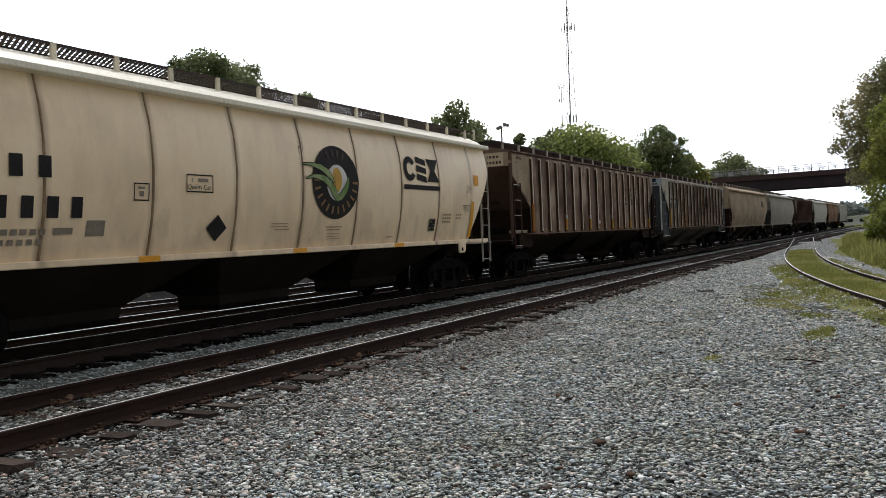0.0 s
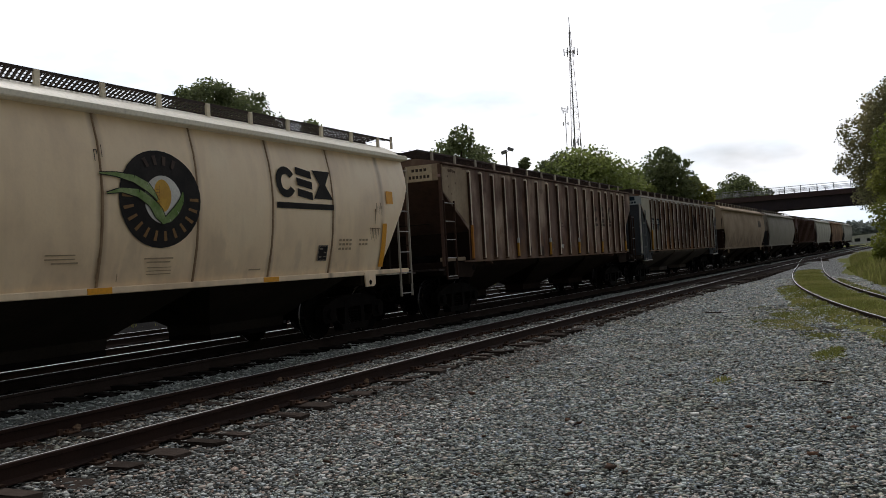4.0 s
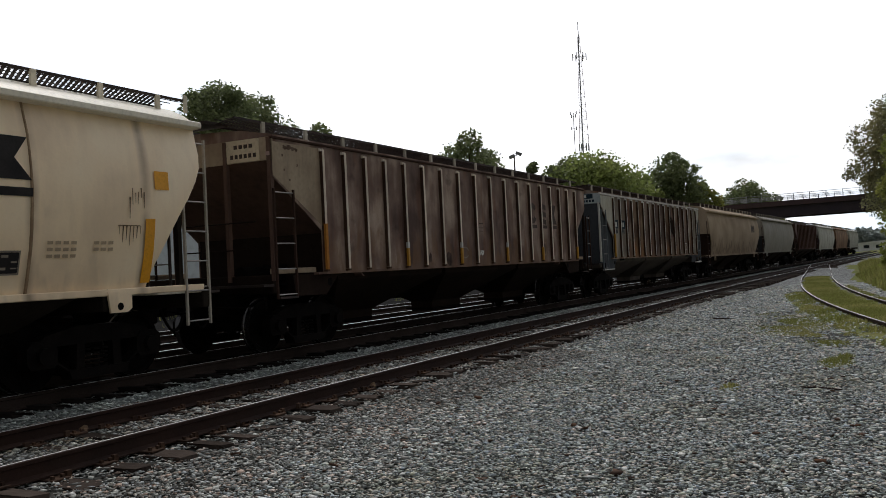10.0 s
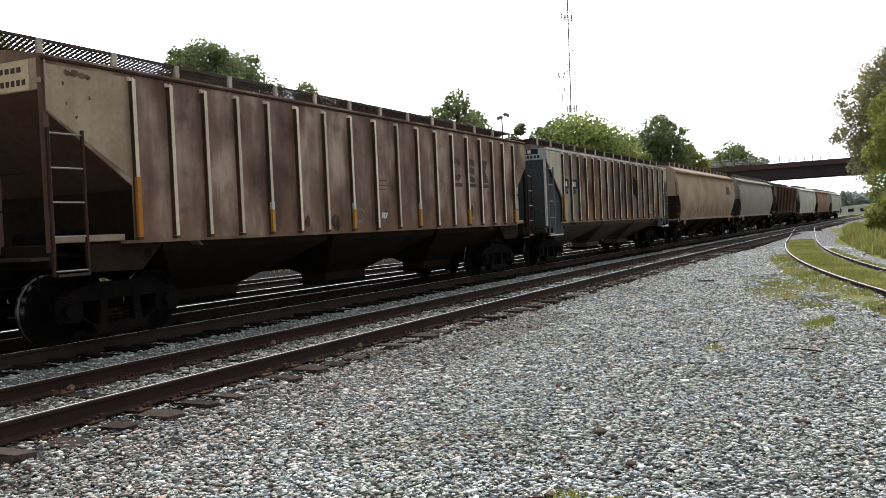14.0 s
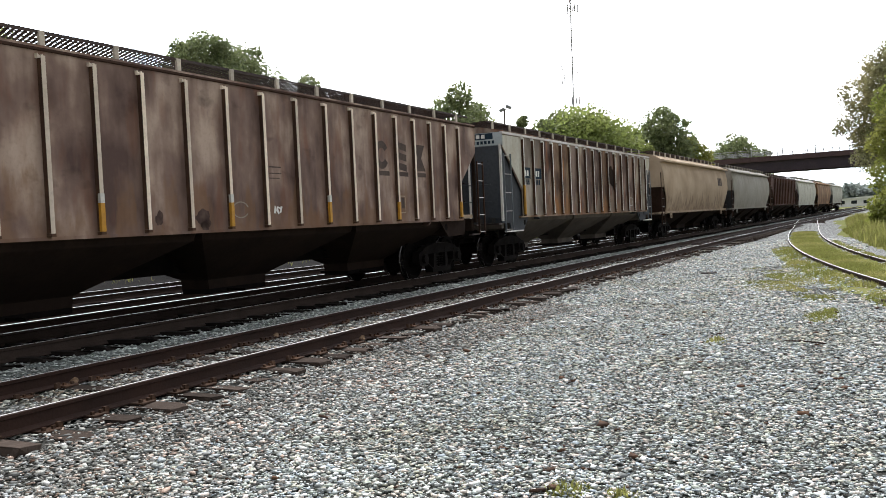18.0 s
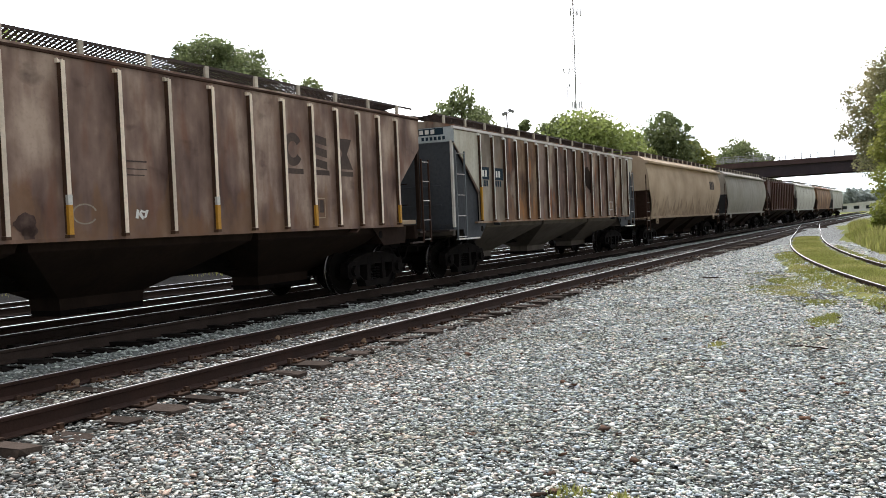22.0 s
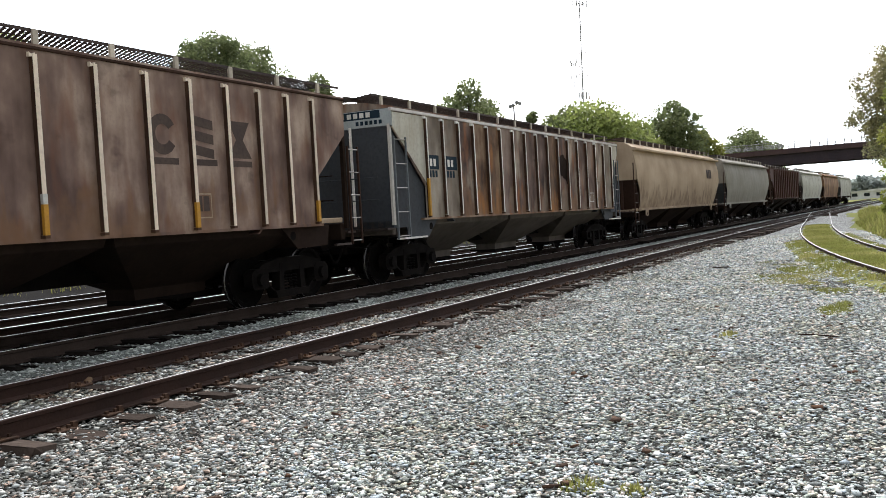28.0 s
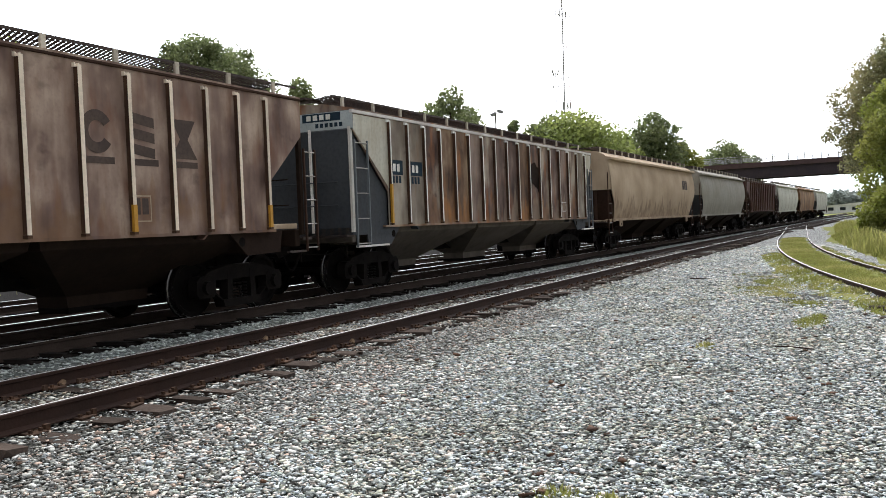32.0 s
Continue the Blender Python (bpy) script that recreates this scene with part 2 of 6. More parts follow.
def gravel_mat():
    """Grey limestone ballast: stones by cell colour and relief, with grey dust, rust near the rails and shade painted
    into the gaps.
    """
    m = bpy.data.materials.new("gravel")
    m.use_nodes = True
    n, l = m.node_tree.nodes, m.node_tree.links
    b = n["Principled BSDF"]
    b.inputs["Roughness"].default_value, b.inputs["Specular IOR Level"].default_value = 0.9, 0.2
    coord = n.new("ShaderNodeTexCoord")
    cell = n.new("ShaderNodeTexVoronoi")
    cell.inputs["Scale"].default_value = 26.0
    l.new(coord.outputs["Object"], cell.inputs["Vector"])
    ramp = n.new("ShaderNodeValToRGB")
    e = ramp.color_ramp.elements
    e[0].position, e[0].color = 0.0, (0.04, 0.044, 0.042, 1)
    e[1].position, e[1].color = 1.0, (0.55, 0.55, 0.55, 1)
    for p, c in ((0.35, (0.14, 0.15, 0.145, 1)), (0.6, (0.32, 0.33, 0.31, 1)), (0.8, (0.37, 0.395, 0.40, 1))):
        x = e.new(p)
        x.color = c
    grey = n.new("ShaderNodeSeparateColor")
    l.new(cell.outputs["Color"], grey.inputs["Color"])
    l.new(grey.outputs["Red"], ramp.inputs["Fac"])
    gap = n.new("ShaderNodeMapRange")
    gap.inputs["From Min"].default_value, gap.inputs["From Max"].default_value = 0.38, 0.75
    l.new(cell.outputs["Distance"], gap.inputs["Value"])
    mix = n.new("ShaderNodeMix")
    mix.data_type = "RGBA"
    mix.inputs["B"].default_value = (0.05, 0.048, 0.045, 1)
    l.new(gap.outputs["Result"], mix.inputs["Factor"])
    l.new(ramp.outputs["Color"], mix.inputs["A"])
    patch = n.new("ShaderNodeTexNoise")
    patch.inputs["Scale"].default_value, patch.inputs["Detail"].default_value = 0.45, 6.0
    l.new(coord.outputs["Object"], patch.inputs["Vector"])
    r2 = n.new("ShaderNodeMapRange")
    r2.inputs["From Min"].default_value, r2.inputs["From Max"].default_value, r2.inputs["To Max"].default_value = 0.45, 0.75, 0.35
    l.new(patch.outputs["Fac"], r2.inputs["Value"])
    mix2 = n.new("ShaderNodeMix")
    mix2.data_type = "RGBA"
    mix2.inputs["B"].default_value = (0.29, 0.30, 0.285, 1)
    l.new(r2.outputs["Result"], mix2.inputs["Factor"])
    l.new(mix.outputs["Result"], mix2.inputs["A"])
    l.new(mix2.outputs["Result"], b.inputs["Base Color"])
    k = n.new("ShaderNodeBump")
    k.inputs["Strength"].default_value, k.inputs["Distance"].default_value = 0.9, 0.03
    k.invert = True
    l.new(cell.outputs["Distance"], k.inputs["Height"])
    l.new(k.outputs["Normal"], b.inputs["Normal"])
    return m


def stone_mat(name, tones):
    """Crushed stones, each of its own tone, with grain and dust."""
    m = mat(name, (0.62, 0.62, 0.62), 0.9, other=(0.48, 0.48, 0.48), fine=70, bump=0.1)
    n, l = m.node_tree.nodes, m.node_tree.links
    b, g, ramp, mul = n["Principled BSDF"], n.new("ShaderNodeNewGeometry"), n.new("ShaderNodeValToRGB"), n.new("ShaderNodeMix")
    e = ramp.color_ramp.elements
    e[0].position, e[0].color = 0.0, (*tones[0], 1)
    ramp.color_ramp.interpolation = "CONSTANT"
    e[1].position, e[1].color = 1.0 - 1.0 / len(tones), (*tones[-1], 1)
    for i, c in enumerate(tones[1:-1]):
        e.new((i + 1) / len(tones)).color = (*c, 1)
    mul.data_type, mul.blend_type = "RGBA", "OVERLAY"
    mul.inputs["Factor"].default_value = 0.5
    l.new(g.outputs["Random Per Island"], ramp.inputs["Fac"])
    l.new(ramp.outputs["Color"], mul.inputs["A"])
    l.new(b.inputs["Base Color"].links[0].from_socket, mul.inputs["B"])
    place, wide, r = n.new("ShaderNodeTexCoord"), n.new("ShaderNodeTexNoise"), n.new("ShaderNodeMapRange")
    wide.inputs["Scale"].default_value, wide.inputs["Detail"].default_value = 0.55, 5.0
    r.inputs["From Min"].default_value, r.inputs["From Max"].default_value = 0.50, 0.72
    stain = n.new("ShaderNodeMix")
    stain.data_type, stain.blend_type = "RGBA", "MULTIPLY"
    stain.inputs["B"].default_value = (0.90, 0.87, 0.78, 1)
    l.new(place.outputs["Object"], wide.inputs["Vector"])
    l.new(wide.outputs["Fac"], r.inputs["Value"])
    l.new(r.outputs["Result"], stain.inputs["Factor"])
    l.new(mul.outputs["Result"], stain.inputs["A"])
    l.new(stain.outputs["Result"], b.inputs["Base Color"])
    return m


M = {
    "gravel": gravel_mat(),
    "stone": stone_mat("stone", ((0.179, 0.190, 0.185), (0.467, 0.510, 0.498), (0.608, 0.549, 0.487), (0.315, 0.347, 0.347), (0.627, 0.666, 0.633), (0.403, 0.459, 0.504), (0.728, 0.739, 0.722), (0.381, 0.420, 0.370), (0.672, 0.582, 0.510), (0.196, 0.213, 0.202), (0.526, 0.582, 0.549), (0.511, 0.510, 0.420))),
    "stone_warm": stone_mat("stone_warm", ((0.116, 0.112, 0.103), (0.349, 0.360, 0.331), (0.456, 0.385, 0.331), (0.204, 0.205, 0.191), (0.436, 0.440, 0.404), (0.330, 0.350, 0.342), (0.543, 0.540, 0.507), (0.407, 0.310, 0.254), (0.165, 0.165, 0.155), (0.485, 0.490, 0.445), (0.272, 0.265, 0.243), (0.388, 0.410, 0.414))),
    "stone_dirty": stone_mat("stone_dirty", ((0.087, 0.087, 0.0798), (0.29, 0.297, 0.275), (0.435, 0.362, 0.29), (0.203, 0.21, 0.196), (0.435, 0.45, 0.406), (0.348, 0.362, 0.362), (0.145, 0.145, 0.131), (0.522, 0.478, 0.42), (0.638, 0.652, 0.623))),
    "oily_stone": mat("oily_stone", (0.10, 0.092, 0.082), 0.9, other=(0.06, 0.055, 0.048), scale=2.0, fine=60, bump=0.3, island=0.5),
    "dark_stone": mat("dark_stone", (0.43, 0.465, 0.435), 0.9, other=(0.27, 0.265, 0.24), scale=2.0, fine=60, bump=0.3, island=0.6),
    # The train's shade on the strip between tracks is put into this colour.
    "dirty_ballast": mat("dirty_ballast", (0.16, 0.178, 0.168), 0.9, other=(0.10, 0.10, 0.09), scale=3.0, fine=24, bump=0.9),
    # Dark bed puts the deep shade between loose stones into its colour.
    "gravel_bed": mat("gravel_bed", (0.062, 0.062, 0.056), 0.9, other=(0.036, 0.036, 0.033), scale=4.0, fine=40, bump=0.9),
    # Near black: oily ballast with the shade under the train put in.
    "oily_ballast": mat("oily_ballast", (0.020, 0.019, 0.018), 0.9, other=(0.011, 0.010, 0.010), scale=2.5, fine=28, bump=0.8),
    "grass_ground": mat("grass_ground", (0.13, 0.145, 0.038), 0.95, other=(0.205, 0.185, 0.075), scale=0.5, fine=8, bump=0.5),
    "rail": mat("rail", (0.034, 0.018, 0.013), 0.8, 0.0, other=(0.017, 0.011, 0.009), scale=2.0, fine=40),
    "rail_oily": mat("rail_oily", (0.046, 0.034, 0.028), 0.9, 0.0, other=(0.026, 0.020, 0.016), scale=2.0, fine=40),
    "rail_top": mat("rail_top", (0.88, 0.88, 0.88), 0.4, 0.35, other=(0.7, 0.68, 0.65), scale=3.0, fine=60, bump=0.03),
    # Ties below and behind the train: oil, plus that shade in the colour.
    "tie_oily_shaded": mat("tie_oily_shaded", (0.018, 0.015, 0.013), 0.9, other=(0.010, 0.009, 0.008), scale=3.0, fine=25, bump=0.6, vary=0.4),
    "tie": mat("tie", (0.062, 0.048, 0.040), 0.95, other=(0.024, 0.018, 0.015), scale=3.0, fine=25, bump=0.6, vary=0.4),
    "plate": mat("plate", (0.055, 0.036, 0.027), 0.85, 0.0, other=(0.13, 0.07, 0.04), scale=6.0, fine=50, vary=0.35),
    "anchor": mat("anchor", (0.20, 0.13, 0.08), 0.85, other=(0.30, 0.22, 0.15), scale=8.0, fine=50),
    "end_pale": mat("end_pale", (0.52, 0.505, 0.43), 0.75, other=(0.40, 0.36, 0.28), scale=0.9, fine=14, streak=0.4, dirt=(0.22, 0.13, 0.07)),
    # Albedo set below that of grimy iron to put in the under-wagon shade.
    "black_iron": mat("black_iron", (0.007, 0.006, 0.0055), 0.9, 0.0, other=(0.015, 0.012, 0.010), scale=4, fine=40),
    # Wheel faces: grime, blackened further as shade.
    "wheel_grime_shaded": mat("wheel_grime_shaded", (0.005, 0.0045, 0.004), 0.95, 0.0, other=(0.010, 0.008, 0.007), scale=4, fine=40),
    "wheel_tread": mat("wheel_tread", (0.13, 0.125, 0.12), 0.25, 0.9, scale=4, fine=40, bump=0.05),
    "beige": weathered_mat("beige", (0.78, 0.595, 0.385), (0.90, 0.70, 0.455), (0.93, 0.75, 0.505), (0.58, 0.42, 0.25), 0.22, 0.0, 0.7, 0.1, 0.1, (-5.30, 1.766), (1.42, (0.50, 0.375, 0.235), 0.3), (0.42, 0.6)),
    "beige_panel": mat("beige_panel", (0.62, 0.52, 0.37), 0.7, other=(0.5, 0.41, 0.29), scale=2, fine=20),
    "beige_roof": mat("beige_roof", (0.86, 0.80, 0.66), 0.42, other=(0.76, 0.68, 0.53), scale=0.9, fine=20, bump=0.05),
    # Underparts of the beige wagon, painted near black for the shade there.
    "beige_shaded": mat("beige_shaded", (0.022, 0.018, 0.014), 0.9, other=(0.035, 0.028, 0.021), scale=1.2, fine=20),
    "seam": mat("seam", (0.25, 0.165, 0.10), 0.8, other=(0.47, 0.34, 0.21), scale=3, fine=30),
    "beige_old": weathered_mat("beige_old", (0.30, 0.22, 0.147), (0.38, 0.285, 0.193), (0.45, 0.345, 0.24), (0.30, 0.19, 0.11), 0.25, 0.0, 0.25, 0.15, 0.2, None, (1.75, (0.15, 0.10, 0.065), 0.6)),
    "brown": weathered_mat("brown", (0.088, 0.055, 0.046), (0.204, 0.138, 0.110), (0.419, 0.319, 0.250), (0.169, 0.075, 0.043), 0.55, 0.13, 0.8, 0.6, 0.25, None, (1.75, (0.188, 0.106, 0.056), 0.6)),
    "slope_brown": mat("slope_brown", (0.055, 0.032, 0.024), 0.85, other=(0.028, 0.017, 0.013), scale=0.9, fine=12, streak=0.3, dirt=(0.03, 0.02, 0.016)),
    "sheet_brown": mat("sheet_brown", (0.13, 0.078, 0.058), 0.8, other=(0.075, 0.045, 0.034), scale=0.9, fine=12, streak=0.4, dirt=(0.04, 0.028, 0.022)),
    "mark_smudge": mat("mark_smudge", (0.10, 0.062, 0.042), 0.75, other=(0.22, 0.16, 0.11), scale=5, fine=40, bump=0.0),
    "brown_light": mat("brown_light", (0.40, 0.315, 0.22), 0.75, other=(0.22, 0.15, 0.10), scale=1.4, fine=14, streak=0.35, dirt=(0.12, 0.085, 0.06)),
    # Dark brown for underparts, their shade put in; also a repainted patch.
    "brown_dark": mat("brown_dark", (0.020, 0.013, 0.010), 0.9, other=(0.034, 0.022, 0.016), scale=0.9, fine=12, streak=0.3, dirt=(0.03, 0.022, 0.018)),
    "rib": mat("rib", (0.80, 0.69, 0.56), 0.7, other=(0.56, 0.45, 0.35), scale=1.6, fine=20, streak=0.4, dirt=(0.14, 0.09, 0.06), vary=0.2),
    # Dark web colour puts the shade on the ribs' near faces into paint.
    "rib_web_shaded": mat("rib_web_shaded", (0.060, 0.036, 0.026), 0.85, other=(0.13, 0.075, 0.045), scale=2.5, fine=20, streak=0.4, dirt=(0.03, 0.02, 0.016)),
    "brown_red": mat("brown_red", (0.095, 0.042, 0.036), 0.75, other=(0.055, 0.028, 0.026), scale=0.8, fine=12, streak=0.4, dirt=(0.05, 0.03, 0.025)),
    "rust_pale": weathered_mat("rust_pale", (0.048, 0.031, 0.027), (0.145, 0.098, 0.078), (0.36, 0.30, 0.235), (0.33, 0.115, 0.030), 0.60, 0.34, 0.9, 0.85, 0.25, None, (1.95, (0.28, 0.14, 0.06), 0.42)),
    "rust_brown": weathered_mat("rust_brown", (0.048, 0.031, 0.027), (0.13, 0.086, 0.070), (0.25, 0.185, 0.15), (0.24, 0.085, 0.028), 0.5, 0.20, 0.9, 0.8, 0.25, None, (1.75, (0.26, 0.20, 0.145), 0.55)),
    "rust_orange": weathered_mat("rust_orange", (0.060, 0.035, 0.024), (0.16, 0.098, 0.062), (0.34, 0.25, 0.165), (0.33, 0.125, 0.030), 0.75, 0.20, 0.9, 0.6, 0.25, None, (2.05, (0.30, 0.135, 0.045), 0.5)),
    "rust_tan": weathered_mat("rust_tan", (0.11, 0.085, 0.066), (0.215, 0.178, 0.142), (0.37, 0.325, 0.265), (0.20, 0.10, 0.05), 0.45, 0.15, 0.9, 0.6, 0.25, None, (1.7, (0.30, 0.25, 0.19), 0.5)),
    "reflector_red": mat("reflector_red", (0.42, 0.16, 0.03), 0.7, other=(0.44, 0.21, 0.03), scale=5, fine=30, bump=0.02),
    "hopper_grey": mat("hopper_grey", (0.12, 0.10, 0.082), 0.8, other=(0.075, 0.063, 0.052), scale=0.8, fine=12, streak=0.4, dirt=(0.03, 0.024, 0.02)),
    "rib_grey": mat("rib_grey", (0.86, 0.85, 0.81), 0.7, other=(0.60, 0.47, 0.34), amount=0.4, scale=1.9, fine=20, streak=0.45, dirt=(0.20, 0.10, 0.045), vary=0.25),
    "chord_pale": mat("chord_pale", (0.62, 0.585, 0.56), 0.6, other=(0.34, 0.27, 0.23), scale=1.3, fine=16, bump=0.05),
    "slate": mat("slate", (0.052, 0.057, 0.064), 0.75, other=(0.078, 0.083, 0.090), scale=0.9, fine=14, streak=0.35, dirt=(0.05, 0.045, 0.04)),
    "slate_pale": mat("slate_pale", (0.15, 0.165, 0.175), 0.75, other=(0.10, 0.108, 0.113), scale=1.2, fine=14, streak=0.3, dirt=(0.05, 0.045, 0.04)),
    "grey_pale": mat("grey_pale", (0.30, 0.28, 0.24), 0.7, other=(0.20, 0.18, 0.15), scale=0.7, fine=10, streak=0.45, dirt=(0.14, 0.12, 0.09)),
    "ochre": weathered_mat("ochre", (0.09, 0.05, 0.03), (0.19, 0.105, 0.055), (0.30, 0.19, 0.10), (0.28, 0.11, 0.03), 0.6, 0.0, 0.5, 0.6, 0.3),
    "white_old": mat("white_old", (0.46, 0.46, 0.41), 0.7, other=(0.30, 0.29, 0.25), scale=0.7, fine=10, streak=0.4, dirt=(0.25, 0.22, 0.17)),
    "rung": mat("rung", (0.30, 0.28, 0.26), 0.45, 0.4, other=(0.14, 0.11, 0.09), scale=4, fine=40, bump=0.05),
    # Hopper brown darkened to carry the shade below the wagon body.
    "hopper_brown_shaded": mat("hopper_brown_shaded", (0.027, 0.018, 0.0135), 0.85, other=(0.013, 0.009, 0.0075), scale=0.8, fine=12, streak=0.35, dirt=(0.012, 0.009, 0.008)),
    "walk_metal": mat("walk_metal", (0.055, 0.045, 0.042), 0.7, 0.5, other=(0.09, 0.06, 0.045), scale=3, fine=40),
    "post_cream": mat("post_cream", (0.78, 0.70, 0.55), 0.6, other=(0.62, 0.52, 0.38), scale=3, fine=30, vary=0.15),
    "post": mat("post", (0.50, 0.46, 0.38), 0.7, other=(0.32, 0.26, 0.20), scale=3, fine=30, vary=0.2),
    "reflector": mat("reflector", (0.80, 0.36, 0.012), 0.5, other=(0.74, 0.33, 0.02), scale=3, fine=30, bump=0.02),
    "reflector_old": mat("reflector_old", (0.50, 0.245, 0.018), 0.6, other=(0.34, 0.17, 0.03), scale=6, fine=40, bump=0.02),
    "reflector_white": mat("reflector_white", (0.55, 0.54, 0.5), 0.45, scale=3, fine=30, bump=0.02),
    "mark": mat("mark", (0.022, 0.020, 0.020), 0.75, other=(0.040, 0.036, 0.033), scale=3, fine=30, bump=0.0),
    "rust_drip": mat("rust_drip", (0.14, 0.09, 0.055), 0.8, other=(0.34, 0.24, 0.15), scale=7, fine=30, bump=0.0),
    "stain_dark": mat("stain_dark", (0.058, 0.036, 0.030), 0.8, other=(0.13, 0.088, 0.070), scale=7, fine=20, bump=0.0),
    "mark_faded": mat("mark_faded", (0.068, 0.049, 0.042), 0.75, other=(0.105, 0.075, 0.06), scale=2, fine=20, bump=0.0),
    "mark_grey": mat("mark_grey", (0.24, 0.205, 0.16), 0.7, other=(0.33, 0.28, 0.22), scale=2, fine=30, bump=0.0),
    "mark_faint": mat("mark_faint", (0.38, 0.29, 0.19), 0.75, other=(0.56, 0.43, 0.28), scale=5, fine=40, bump=0.0),
    "mark_white": mat("mark_white", (0.72, 0.71, 0.66), 0.65, other=(0.5, 0.48, 0.43), scale=3, fine=30, bump=0.0),
    "mark_yellow": mat("mark_yellow", (0.62, 0.36, 0.05), 0.6, other=(0.48, 0.25, 0.04), scale=6, fine=40, bump=0.0),
    "mark_green": mat("mark_green", (0.13, 0.22, 0.05), 0.6, other=(0.34, 0.42, 0.20), amount=0.7, scale=4, fine=30, bump=0.0),
    "mark_ochre": mat("mark_ochre", (0.27, 0.15, 0.055), 0.65, scale=4, fine=30, bump=0.0),
    "sign_blue": mat("sign_blue", (0.018, 0.034, 0.05), 0.8, scale=4, fine=30, bump=0.0),
    "sign_pale": mat("sign_pale", (0.42, 0.46, 0.46), 0.6, other=(0.3, 0.33, 0.33), scale=4, fine=30, bump=0.0),
    "concrete": mat("concrete", (0.20, 0.19, 0.18), 0.9, other=(0.13, 0.125, 0.12), scale=0.4, fine=6, streak=0.3),
    "bridge_edge": mat("bridge_edge", (0.095, 0.06, 0.062), 0.75, other=(0.065, 0.045, 0.05), scale=0.5, fine=5, streak=0.3),
    "bridge_steel": mat("bridge_steel", (0.05, 0.040, 0.050), 0.75, other=(0.075, 0.055, 0.062), scale=0.5, fine=5, streak=0.3),
    "galvanised": mat("galvanised", (0.32, 0.32, 0.33), 0.6, 0.2, other=(0.22, 0.22, 0.22), scale=0.5, fine=6),
    "tower_red": mat("tower_red", (0.42, 0.22, 0.18), 0.6, 0.2, other=(0.30, 0.28, 0.27), scale=0.1, fine=3),
    "bark": mat("bark", (0.10, 0.075, 0.055), 0.95, other=(0.06, 0.045, 0.035), scale=3, fine=12, bump=0.7),
    "leaf_dark": leaf_mat("leaf_dark", (0.165, 0.20, 0.09), (0.25, 0.275, 0.125)),
    "leaf_mid": leaf_mat("leaf_mid", (0.23, 0.28, 0.085), (0.33, 0.37, 0.12)),
    "leaf_yellow": leaf_mat("leaf_yellow", (0.22, 0.25, 0.055), (0.33, 0.32, 0.09)),
    "leaf_brown": leaf_mat("leaf_brown", (0.20, 0.205, 0.10), (0.33, 0.28, 0.14)),
    # Pale grey leaf colour stands in for haze over the distance.
    "leaf_hazed": leaf_mat("leaf_hazed", (0.30, 0.34, 0.32), (0.36, 0.39, 0.34)),
    "grass": leaf_mat("grass", (0.215, 0.225, 0.06), (0.36, 0.33, 0.125)),
    "wall_pale": mat("wall_pale", (0.80, 0.86, 0.88), 0.7, other=(0.74, 0.80, 0.82), scale=0.3, fine=4),
    "white_paint": mat("white_paint", (0.75, 0.75, 0.74), 0.5, scale=0.5, fine=5, bump=0.0),
    "roof_grey": mat("roof_grey", (0.25, 0.25, 0.26), 0.7, scale=0.5, fine=5),
    "glass_dark": mat("glass_dark", (0.02, 0.025, 0.03), 0.12, scale=2, fine=10, bump=0.0),
}


